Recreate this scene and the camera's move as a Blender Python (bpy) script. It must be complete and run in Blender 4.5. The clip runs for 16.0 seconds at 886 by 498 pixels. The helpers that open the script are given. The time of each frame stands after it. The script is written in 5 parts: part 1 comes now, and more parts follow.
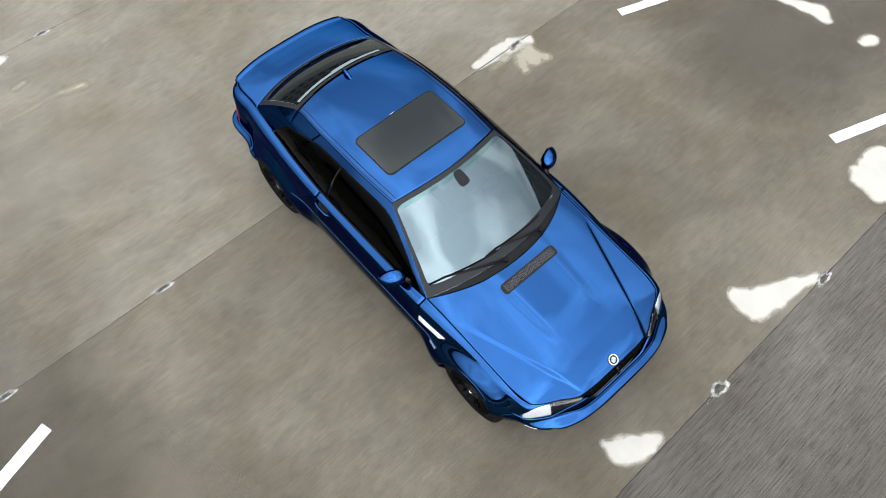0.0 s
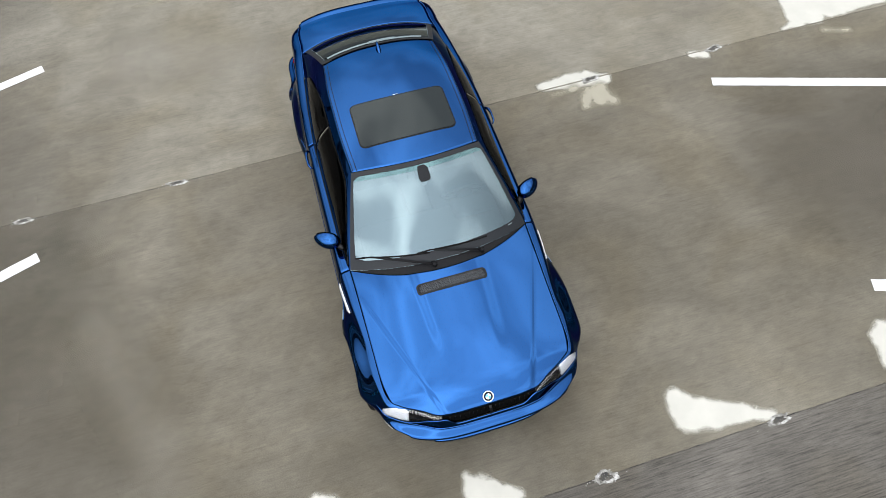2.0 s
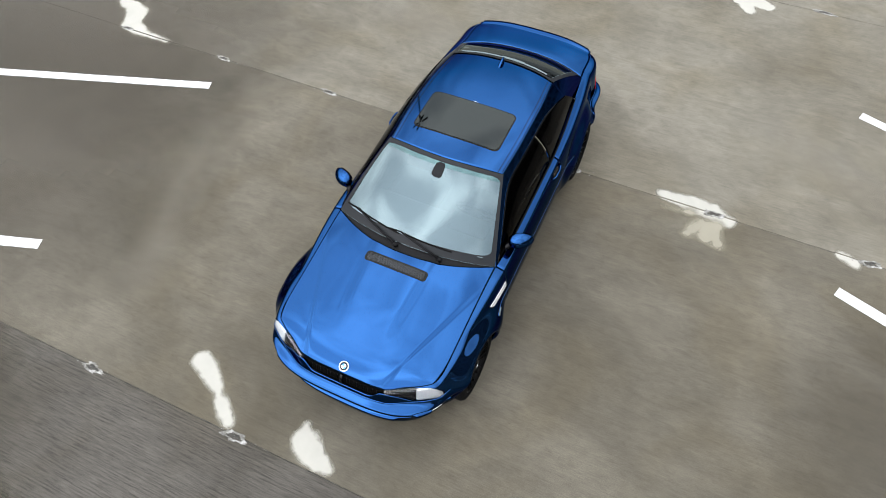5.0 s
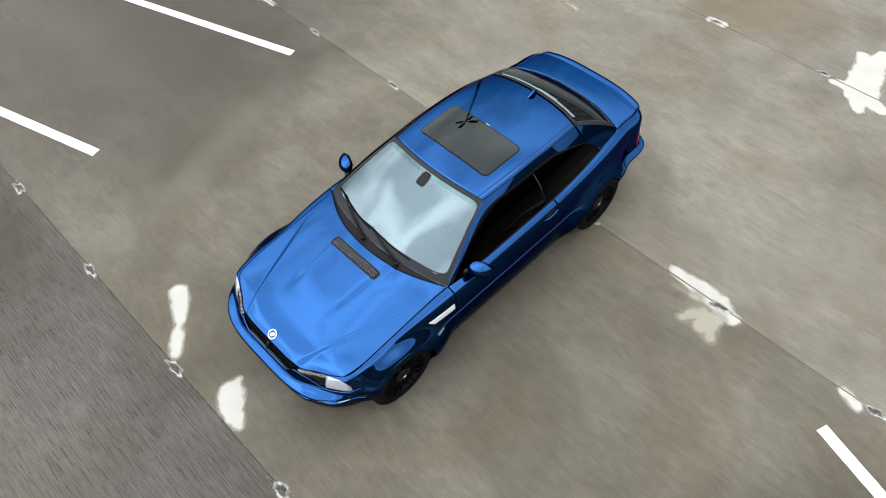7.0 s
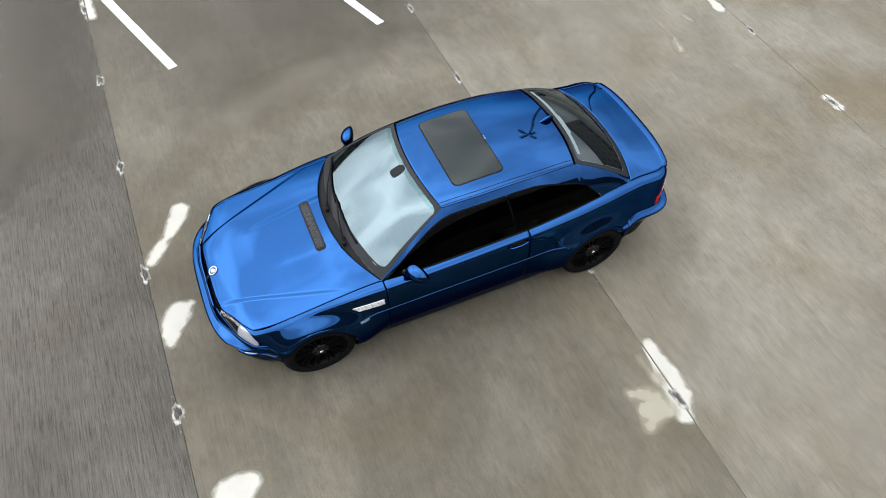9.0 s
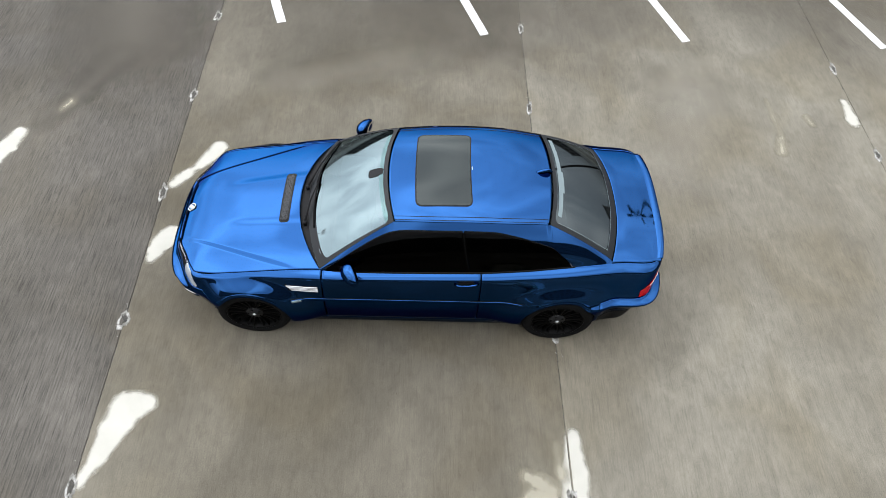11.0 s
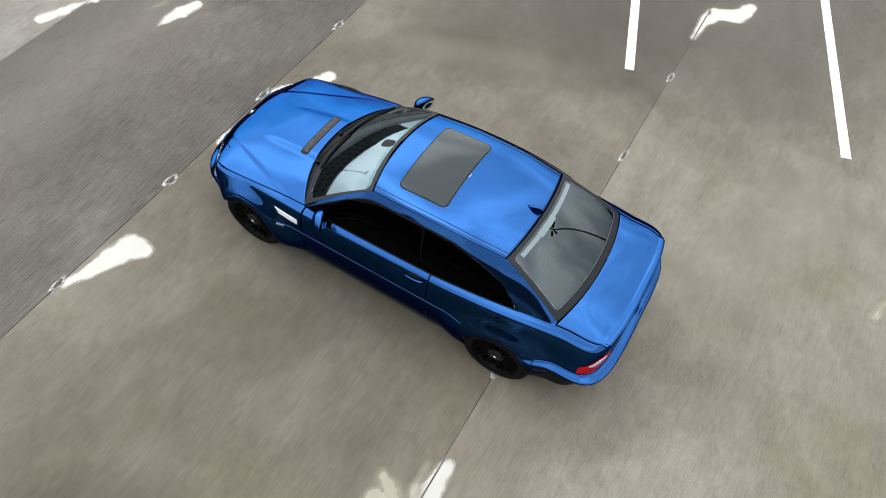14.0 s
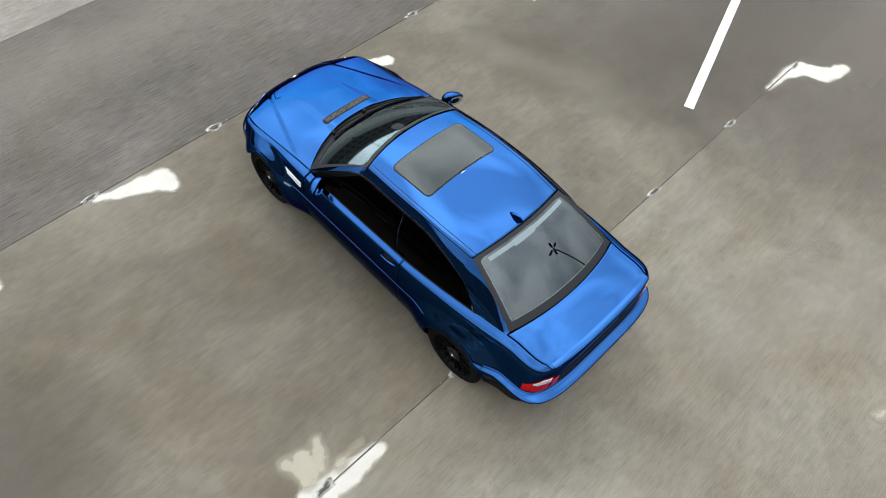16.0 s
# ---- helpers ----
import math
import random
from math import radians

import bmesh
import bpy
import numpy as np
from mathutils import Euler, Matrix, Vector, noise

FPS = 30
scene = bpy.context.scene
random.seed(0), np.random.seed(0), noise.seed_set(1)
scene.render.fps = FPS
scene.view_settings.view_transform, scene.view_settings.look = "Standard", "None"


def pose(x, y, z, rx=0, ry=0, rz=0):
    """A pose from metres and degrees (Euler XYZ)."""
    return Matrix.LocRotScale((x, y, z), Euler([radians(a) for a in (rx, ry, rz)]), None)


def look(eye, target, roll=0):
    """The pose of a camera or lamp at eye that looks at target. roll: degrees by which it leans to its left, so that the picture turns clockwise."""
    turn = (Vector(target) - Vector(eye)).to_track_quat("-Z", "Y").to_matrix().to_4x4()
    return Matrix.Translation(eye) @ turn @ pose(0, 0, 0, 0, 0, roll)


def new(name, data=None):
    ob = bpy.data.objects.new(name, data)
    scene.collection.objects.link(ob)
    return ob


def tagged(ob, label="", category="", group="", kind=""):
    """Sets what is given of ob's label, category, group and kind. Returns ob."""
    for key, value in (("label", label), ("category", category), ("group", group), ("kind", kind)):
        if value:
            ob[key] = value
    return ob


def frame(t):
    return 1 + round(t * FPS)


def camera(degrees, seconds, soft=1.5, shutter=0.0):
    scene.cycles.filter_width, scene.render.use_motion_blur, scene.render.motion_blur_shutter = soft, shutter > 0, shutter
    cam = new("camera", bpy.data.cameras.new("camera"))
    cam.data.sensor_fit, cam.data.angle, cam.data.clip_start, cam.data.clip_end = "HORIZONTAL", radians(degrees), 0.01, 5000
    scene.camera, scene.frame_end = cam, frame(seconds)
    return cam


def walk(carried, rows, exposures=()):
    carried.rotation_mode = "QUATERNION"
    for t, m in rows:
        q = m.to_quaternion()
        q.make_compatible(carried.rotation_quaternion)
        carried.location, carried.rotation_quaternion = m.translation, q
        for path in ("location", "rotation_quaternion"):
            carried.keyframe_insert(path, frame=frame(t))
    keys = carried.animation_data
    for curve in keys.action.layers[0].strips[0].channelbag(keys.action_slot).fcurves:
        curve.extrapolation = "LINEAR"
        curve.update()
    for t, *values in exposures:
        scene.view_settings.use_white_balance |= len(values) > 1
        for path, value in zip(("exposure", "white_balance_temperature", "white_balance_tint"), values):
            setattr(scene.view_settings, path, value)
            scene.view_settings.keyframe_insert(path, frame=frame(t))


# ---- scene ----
cam = camera(67.0, 16.0, soft=0.75)
PATH = [
    (0, (-0.315, 0.042, 5.569), (0.31, 0.831, 3.84), -3.8),
    (0.5, (-0.149, -0.139, 5.555), (0.431, 0.69, 3.83), -3.6),
    (1, (0.157, -0.39, 5.556), (0.653, 0.501, 3.835), -3.7),
    (1.5, (0.575, -0.64, 5.56), (0.959, 0.313, 3.844), -3.6),
    (2, (1.074, -0.87, 5.561), (1.325, 0.14, 3.853), -3.5),
    (2.5, (1.626, -1.031, 5.575), (1.728, 0.024, 3.879), -3.6),
    (3, (2.102, -1.157, 5.553), (2.065, -0.063, 3.879), -3.0),
    (3.5, (2.569, -1.194, 5.553), (2.382, -0.087, 3.898), -3.1),
    (4, (2.876, -1.2, 5.527), (2.57, -0.093, 3.89), -2.3),
    (6.5, (4.302, -0.616, 5.574), (3.554, 0.318, 3.972), 0.7),
    (7, (4.58, -0.351, 5.572), (3.758, 0.515, 3.968), 1.0),
    (7.5, (4.843, -0.058, 5.572), (3.952, 0.734, 3.966), 1.3),
    (8, (5.062, 0.28, 5.578), (4.11, 0.985, 3.965), 1.6),
    (8.5, (5.262, 0.652, 5.583), (4.257, 1.262, 3.965), 2.0),
    (9, (5.42, 1.04, 5.598), (4.373, 1.552, 3.972), 2.3),
    (9.5, (5.569, 1.449, 5.605), (4.479, 1.853, 3.978), 2.6),
    (10, (5.645, 1.876, 5.613), (4.525, 2.174, 3.983), 3.1),
    (12.5, (5.514, 3.924, 5.733), (4.4, 3.645, 4.096), 4.0),
    (13, (5.364, 4.176, 5.752), (4.295, 3.814, 4.101), 4.1),
    (13.5, (5.224, 4.446, 5.777), (4.2, 4.012, 4.115), 4.1),
    (14, (5.104, 4.734, 5.786), (4.123, 4.221, 4.12), 3.8),
    (14.5, (4.968, 4.959, 5.789), (4.031, 4.381, 4.12), 3.7),
    (15, (4.838, 5.191, 5.71), (3.931, 4.545, 4.049), 3.3),
    (15.5, (4.72, 5.451, 5.723), (3.856, 4.742, 4.065), 3.2),
    (16, (4.586, 5.658, 5.774), (3.769, 4.897, 4.115), 3.5),
]
walk(
    cam,
    [(t, look(eye, target, roll)) for t, eye, target, roll in PATH],
    [(0, -0.08), (1.5, -0.12), (3, -0.18), (4, -0.18), (7, -0.12), (9.5, -0.10), (12.5, -0.11), (16, -0.11)],
)

# ---- light ----
SUN_WAY = Vector((-0.40, -0.66, 0.63)).normalized()
world = bpy.data.worlds.new("sky")
scene.world = world
world.use_nodes = True
wn, wl = world.node_tree.nodes, world.node_tree.links
wn.clear()
w_out = wn.new("ShaderNodeOutputWorld")
w_bg = wn.new("ShaderNodeBackground")
w_sky = wn.new("ShaderNodeTexSky")
w_sky.sky_type = "NISHITA"
w_sky.sun_disc = False
w_sky.sun_elevation = radians(39)
w_sky.sun_rotation = radians(211)
w_bg.inputs["Strength"].default_value = 0.131
# a broken cloud deck: grey-white clouds over the blue
w_geo = wn.new("ShaderNodeTexCoord")
w_noise = wn.new("ShaderNodeTexNoise")
w_noise.inputs["Scale"].default_value = 2.3
w_noise.inputs["Detail"].default_value = 3.5
w_noise.inputs["Roughness"].default_value = 0.45
w_noise.inputs["Distortion"].default_value = 0.7
w_ramp = wn.new("ShaderNodeValToRGB")
w_ramp.color_ramp.elements[0].position, w_ramp.color_ramp.elements[0].color = 0.40, (20.0, 21.2, 22.8, 1)
w_ramp.color_ramp.elements[1].position, w_ramp.color_ramp.elements[1].color = 0.61, (37.0, 37.6, 38.4, 1)
w_mix = wn.new("ShaderNodeMix")
w_mix.data_type = "RGBA"
w_mix.inputs[0].default_value = 0.88
# an overcast sky is brighter overhead than at the horizon, and brightest round the hidden sun
w_sep, w_rise, w_deck = wn.new("ShaderNodeSeparateXYZ"), wn.new("ShaderNodeMath"), wn.new("ShaderNodeVectorMath")
w_rise.operation, w_rise.use_clamp = "MULTIPLY_ADD", False
w_rise.inputs[1].default_value, w_rise.inputs[2].default_value = 1.26, 0.13
w_deck.operation = "SCALE"
wl.new(w_geo.outputs["Generated"], w_sep.inputs["Vector"])
wl.new(w_sep.outputs["Z"], w_rise.inputs[0])
wl.new(w_ramp.outputs["Color"], w_deck.inputs[0])
w_glow, w_near, w_tight, w_more = wn.new("ShaderNodeVectorMath"), wn.new("ShaderNodeMath"), wn.new("ShaderNodeMath"), wn.new("ShaderNodeMath")
w_glow.operation, w_near.operation, w_tight.operation, w_more.operation = "DOT_PRODUCT", "MAXIMUM", "POWER", "MULTIPLY_ADD"
w_tight.inputs[1].default_value = 2.0
w_glow.inputs[1].default_value = SUN_WAY
w_near.inputs[1].default_value = 0.0
w_more.inputs[1].default_value = 1.10
wl.new(w_geo.outputs["Generated"], w_glow.inputs[0])
wl.new(w_glow.outputs["Value"], w_near.inputs[0])
wl.new(w_near.outputs[0], w_tight.inputs[0])
wl.new(w_tight.outputs[0], w_more.inputs[0])
wl.new(w_rise.outputs[0], w_more.inputs[2])
wl.new(w_more.outputs[0], w_deck.inputs["Scale"])
w_shift = wn.new("ShaderNodeMapping")
w_shift.inputs["Location"].default_value = (8.3, 6.1, 2.4)
wl.new(w_geo.outputs["Generated"], w_shift.inputs["Vector"])
wl.new(w_shift.outputs["Vector"], w_noise.inputs["Vector"])
wl.new(w_noise.outputs["Fac"], w_ramp.inputs["Fac"])
wl.new(w_sky.outputs["Color"], w_mix.inputs[6])
wl.new(w_deck.outputs[0], w_mix.inputs[7])
wl.new(w_mix.outputs[2], w_bg.inputs["Color"])
wl.new(w_bg.outputs["Background"], w_out.inputs["Surface"])

sun = new("sun", bpy.data.lights.new("sun", "SUN"))
sun.data.energy, sun.data.angle, sun.data.color = 0.5, radians(100), (1.0, 0.97, 0.92)
sun.matrix_world = look(Vector((1.75, 2.5, 0)) + 25 * SUN_WAY, (1.75, 2.5, 0))


# ---- materials ----
def material(name, colour=(0.5, 0.5, 0.5), rough=0.5, metal=0.0, coat=0.0, spec=0.5):
    m = bpy.data.materials.new(name)
    m.use_nodes = True
    b = m.node_tree.nodes["Principled BSDF"]
    b.inputs["Base Color"].default_value = (*colour, 1)
    b.inputs["Roughness"].default_value = rough
    b.inputs["Metallic"].default_value = metal
    b.inputs["Coat Weight"].default_value = coat
    b.inputs["Coat Roughness"].default_value = 0.03
    b.inputs["Specular IOR Level"].default_value = spec
    return m


def shader(m):
    return m.node_tree.nodes["Principled BSDF"], m.node_tree.nodes, m.node_tree.links


def noise_node(m, scale, detail=4.0, rough=0.55, stretch=(1, 1, 1), distort=0.0, coords="Object"):
    b, n, l = shader(m)
    tc, mp, tx = n.new("ShaderNodeTexCoord"), n.new("ShaderNodeMapping"), n.new("ShaderNodeTexNoise")
    mp.inputs["Scale"].default_value = stretch
    tx.inputs["Scale"].default_value, tx.inputs["Detail"].default_value = scale, detail
    tx.inputs["Roughness"].default_value, tx.inputs["Distortion"].default_value = rough, distort
    l.new(tc.outputs[coords], mp.inputs["Vector"])
    l.new(mp.outputs["Vector"], tx.inputs["Vector"])
    return tx.outputs["Fac"]


def ramp_node(m, fac, stops):
    b, n, l = shader(m)
    r = n.new("ShaderNodeValToRGB")
    while len(r.color_ramp.elements) < len(stops):
        r.color_ramp.elements.new(0.5)
    for e, (p, c) in zip(r.color_ramp.elements, stops):
        e.position, e.color = p, (*c, 1) if len(c) == 3 else c
    l.new(fac, r.inputs["Fac"])
    return r.outputs["Color"]


def mix_node(m, mode, fac, a, b2):
    b, n, l = shader(m)
    x = n.new("ShaderNodeMix")
    x.data_type, x.blend_type = "RGBA", mode
    for socket, value in ((0, fac), (6, a), (7, b2)):
        if isinstance(value, (int, float)):
            x.inputs[socket].default_value = value
        elif isinstance(value, tuple):
            x.inputs[socket].default_value = (*value, 1)
        else:
            l.new(value, x.inputs[socket])
    return x.outputs[2]


def bump_node(m, height, strength, distance=0.01, normal=None):
    b, n, l = shader(m)
    u = n.new("ShaderNodeBump")
    u.inputs["Strength"].default_value, u.inputs["Distance"].default_value = strength, distance
    l.new(height, u.inputs["Height"])
    if normal:
        l.new(normal, u.inputs["Normal"])
    return u.outputs["Normal"]


def concrete(name, low, high, streak, rough=0.92, spec=0.25):
    """Broomed concrete: large mottling, damp stains, and fine streaks along x."""
    m = material(name, high, rough, spec=spec)
    b, n, l = shader(m)
    big = noise_node(m, 0.42, 4, 0.55, (1, 1.3, 1), 0.8)
    mid = noise_node(m, 2.2, 7, 0.6, (0.9, 1.15, 1), 0.5)
    wide = noise_node(m, 1.0, 4, 0.6, (0.35, 7, 1), 0.4)
    fine = noise_node(m, 1.0, 8, 0.75, (3.5, 75, 1))
    grit = noise_node(m, 95, 4, 0.7)
    pits = noise_node(m, 34, 5, 0.7, (0.6, 1.4, 1))
    base = ramp_node(m, big, [(0.3, low), (0.7, high)])
    tint = ramp_node(m, mid, [(0.3, (0.85, 0.845, 0.83)), (0.7, (1.13, 1.13, 1.12))])
    c = mix_node(m, "MULTIPLY", 1.0, base, tint)
    bands = ramp_node(m, wide, [(0.3, (0.955, 0.955, 0.95)), (0.7, (1.035, 1.035, 1.035))])
    c = mix_node(m, "MULTIPLY", 1.0, c, bands)
    broom = ramp_node(m, fine, [(0.33, (1 - streak,) * 3), (0.5, (1.0,) * 3), (0.72, (1 + streak * 0.6,) * 3)])
    c = mix_node(m, "MULTIPLY", 1.0, c, broom)
    grain = ramp_node(m, grit, [(0.3, (0.79, 0.79, 0.79)), (0.7, (1.18, 1.18, 1.18))])
    c = mix_node(m, "MULTIPLY", 1.0, c, grain)
    specks = ramp_node(m, pits, [(0.28, (0.55, 0.54, 0.52)), (0.36, (1.0, 1.0, 1.0)), (0.68, (1.0, 1.0, 1.0)), (0.76, (1.2, 1.2, 1.2))])
    c = mix_node(m, "MULTIPLY", 1.0, c, specks)
    hair = noise_node(m, 1.0, 3, 0.5, (1.6, 110, 1), 0.1)
    c = mix_node(m, "MULTIPLY", 1.0, c, ramp_node(m, hair, [(0.27, (0.90, 0.89, 0.87)), (0.37, (1.0, 1.0, 1.0)), (0.68, (1.0, 1.0, 1.0)), (0.76, (1.08, 1.08, 1.08))]))
    clump = noise_node(m, 13, 5, 0.65, (0.7, 1.2, 1), 0.6)
    c = mix_node(m, "MULTIPLY", 1.0, c, ramp_node(m, clump, [(0.3, (0.88, 0.875, 0.86)), (0.5, (1.0, 1.0, 1.0)), (0.72, (1.10, 1.10, 1.10))]))
    blot = noise_node(m, 0.9, 3, 0.5, (1, 1, 1), 0.6)
    c = mix_node(m, "MULTIPLY", 1.0, c, ramp_node(m, blot, [(0.34, (0.90, 0.87, 0.80)), (0.55, (1.0, 1.0, 1.0)), (0.72, (1.05, 1.05, 1.06))]))
    l.new(c, b.inputs["Base Color"])
    nrm = bump_node(m, fine, 0.5, 0.006)
    nrm = bump_node(m, grit, 0.3, 0.002, nrm)
    l.new(nrm, b.inputs["Normal"])
    return m


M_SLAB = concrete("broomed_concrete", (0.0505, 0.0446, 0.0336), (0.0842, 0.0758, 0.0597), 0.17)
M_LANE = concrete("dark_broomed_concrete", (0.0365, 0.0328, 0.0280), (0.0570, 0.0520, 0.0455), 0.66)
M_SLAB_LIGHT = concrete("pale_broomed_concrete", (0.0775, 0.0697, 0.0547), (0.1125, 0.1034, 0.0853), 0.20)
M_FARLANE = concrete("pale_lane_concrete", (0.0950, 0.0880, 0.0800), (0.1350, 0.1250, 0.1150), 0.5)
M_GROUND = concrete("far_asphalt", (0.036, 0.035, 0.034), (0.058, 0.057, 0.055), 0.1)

M_PAINT = material("blue_metallic_paint", (0.0092, 0.0405, 0.124), 0.05, 1.0, 0.05)
M_PAINT.node_tree.nodes["Principled BSDF"].inputs["Specular Tint"].default_value = (0.3, 0.35, 0.45, 1)
M_PLASTIC = material("black_plastic", (0.005, 0.005, 0.0055), 0.55, 0.0, 0.0, 0.06)
M_GLOSS = material("gloss_black", (0.003, 0.003, 0.0035), 0.2, 0.0, 0.0, 0.1)
M_RUBBER = material("tyre_rubber", (0.004, 0.004, 0.004), 0.85, 0.0, 0.0, 0.05)
M_RIM = material("black_alloy", (0.002, 0.002, 0.002), 0.35, 0.0, 0.0, 0.03)
M_CHROME = material("chrome", (0.3330, 0.3330, 0.3478), 0.15, 1.0)
M_CABIN = material("cabin_trim", (0.0222, 0.0222, 0.0237), 0.7)
M_LEATHER = material("seat_leather", (0.0370, 0.0370, 0.0385), 0.5)
M_SILVER = material("white_corner_lens", (0.52, 0.53, 0.55), 0.3, 0.0, 0.6)
M_RED = material("red_lamp_lens", (0.2516, 0.0022, 0.0037), 0.25, 0.0, 0.0, 0.12)
M_CLEARLENS = material("white_lamp_lens", (0.3700, 0.3626, 0.3626), 0.15, 0.0, 1.0)
M_BADGEBLUE = material("enamel_blue", (0.0370, 0.1850, 0.4440), 0.25)
M_BADGEWHITE = material("enamel_white", (0.5920, 0.5920, 0.5920), 0.25)
M_FRIT = material("glass_border", (0.009, 0.0095, 0.0105), 0.5, 0.0, 0.0, 0.05)
M_BORDER = material("grey_glass_border", (0.007, 0.008, 0.0095), 0.45, 0.0, 0.0, 0.12)
M_MESH = material("vent_mesh", (0.0333, 0.0348, 0.0385), 0.45, 0.0, 0.0, 0.3)
M_SPALL = material("spalled_mortar", (0.25, 0.245, 0.235), 0.9)
M_SPALL.node_tree.links.new(ramp_node(M_SPALL, noise_node(M_SPALL, 16, 5, 0.75), [(0.36, (0.045, 0.042, 0.036)), (0.50, (0.11, 0.106, 0.096)), (0.64, (0.25, 0.245, 0.235))]), M_SPALL.node_tree.nodes["Principled BSDF"].inputs["Base Color"])
M_DIRT = material("joint_filler", (0.016, 0.015, 0.014), 0.95)
M_DIRT.node_tree.links.new(ramp_node(M_DIRT, noise_node(M_DIRT, 7, 5, 0.7, (1, 0.3, 1)), [(0.42, (0.010, 0.0095, 0.009)), (0.62, (0.075, 0.068, 0.055))]), M_DIRT.node_tree.nodes["Principled BSDF"].inputs["Base Color"])
M_FACADE = material("grey_render", (0.075, 0.072, 0.068), 0.9)
M_PANE = material("dark_window_pane", (0.02, 0.022, 0.025), 0.1)
M_POLE = material("dark_painted_steel", (0.03, 0.03, 0.032), 0.5)


def worn_patch(name, colour, edge, strength, flecks=0.24, start=0.5):
    """Flaking white coating: dense in the middle, worn through in flecks towards its rim."""
    m = bpy.data.materials.new(name)
    m.use_nodes = True
    b, n, l = shader(m)
    b.inputs["Roughness"].default_value = 0.75
    at = n.new("ShaderNodeAttribute")
    at.attribute_name = "depth"
    wear = noise_node(m, 5, 6, 0.6, (1, 1, 1), 0.5)
    grain = noise_node(m, 45, 4, 0.6)
    tone = ramp_node(m, noise_node(m, 3.5, 5, 0.6), [(0.3, tuple(c * 0.86 for c in colour)), (0.7, colour)])
    a = n.new("ShaderNodeMath")
    a.operation = "MULTIPLY_ADD"
    a.inputs[1].default_value, a.inputs[2].default_value = flecks, -flecks / 2
    l.new(wear, a.inputs[0])
    g = n.new("ShaderNodeMath")
    g.operation = "MULTIPLY_ADD"
    g.inputs[1].default_value = 0.10
    l.new(grain, g.inputs[0])
    l.new(a.outputs[0], g.inputs[2])
    s = n.new("ShaderNodeMath")
    s.operation = "ADD"
    l.new(at.outputs["Fac"], s.inputs[0])
    l.new(g.outputs[0], s.inputs[1])
    cover = ramp_node(m, s.outputs[0], [(start, (0, 0, 0)), (start + edge, (strength,) * 3)])
    l.new(mix_node(m, "MIX", cover, tuple(c * f for c, f in zip(colour, (0.62, 0.58, 0.48))), tone), b.inputs["Base Color"])
    clear, mix = n.new("ShaderNodeBsdfTransparent"), n.new("ShaderNodeMixShader")
    l.new(cover, mix.inputs["Fac"])
    l.new(clear.outputs["BSDF"], mix.inputs[1])
    l.new(b.outputs["BSDF"], mix.inputs[2])
    l.new(mix.outputs["Shader"], n["Material Output"].inputs["Surface"])
    return m


M_PATCH = worn_patch("flaking_white_coating", (0.2486, 0.2398, 0.2124), 0.20, 1.0, 0.30)
M_FADED = worn_patch("faded_white_coating", (0.2065, 0.1909, 0.1487), 0.36, 0.8, 0.5)
M_RUST = worn_patch("rust_stain", (0.1635, 0.1214, 0.0725), 0.8, 0.4, 0.12, 0.1)
M_OIL = worn_patch("dark_damp_stain", (0.0414, 0.0340, 0.0222), 0.80, 0.80, 0.04, 0.08)
M_PALE = worn_patch("pale_concrete_tone", (0.1939, 0.1820, 0.1635), 0.8, 0.30, 0.08, 0.1)


def glass(name, tint, ior, rough=0.02, sheen=(0.95, 0.97, 1.0)):
    m = bpy.data.materials.new(name)
    m.use_nodes = True
    n, l = m.node_tree.nodes, m.node_tree.links
    n.clear()
    out, mix, clear, gloss, fr = (n.new("ShaderNode" + k) for k in ("OutputMaterial", "MixShader", "BsdfTransparent", "BsdfGlossy", "Fresnel"))
    clear.inputs["Color"].default_value = (*tint, 1)
    gloss.inputs["Color"].default_value = (*sheen, 1)
    gloss.inputs["Roughness"].default_value = rough
    fr.inputs["IOR"].default_value = ior
    l.new(fr.outputs["Fac"], mix.inputs["Fac"])
    l.new(clear.outputs["BSDF"], mix.inputs[1])
    l.new(gloss.outputs["BSDF"], mix.inputs[2])
    l.new(mix.outputs["Shader"], out.inputs["Surface"])
    return m


M_SCREEN = glass("windscreen_glass", (0.09, 0.115, 0.12), 1.9, 0.05, (0.70, 0.91, 1.0))
M_DARKGLASS = glass("tinted_glass", (0.02, 0.02, 0.022), 1.11)
M_REARGLASS = glass("rear_glass", (0.05, 0.055, 0.06), 1.58, 0.02, (0.80, 0.94, 1.0))
M_ROOFGLASS = glass("sunroof_glass", (0.03, 0.033, 0.035), 1.36, 0.02, (0.86, 0.97, 0.97))
M_LENS = glass("clear_lens", (0.9, 0.9, 0.9), 1.5)


M_STRIP = material("pale_strip", (0.0962, 0.1221, 0.1295), 0.6, 0.0, 0.0, 0.2)
M_TEAL = glass("teal_band", (0.15, 0.28, 0.28), 1.8, 0.04, (0.55, 0.84, 0.88))
M_BLIND = material("dark_blind", (0.03, 0.03, 0.032), 0.8)
# stands in for the dark depth behind side glass and grille; also the black pillar
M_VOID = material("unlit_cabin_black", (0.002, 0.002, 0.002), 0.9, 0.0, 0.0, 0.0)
M_BRIGHT = material("bright_satin_metal", (0.4070, 0.4070, 0.4144), 0.35, 0.5)
M_MIRROR = material("mirror_glass", (0.8, 0.8, 0.8), 0.03, 1.0)
M_TREAD = material("tread_blocks", (0.008, 0.008, 0.008), 0.9, 0.0, 0.0, 0.1)
M_DISC = material("brake_iron", (0.008, 0.008, 0.008), 0.5, 0.3)
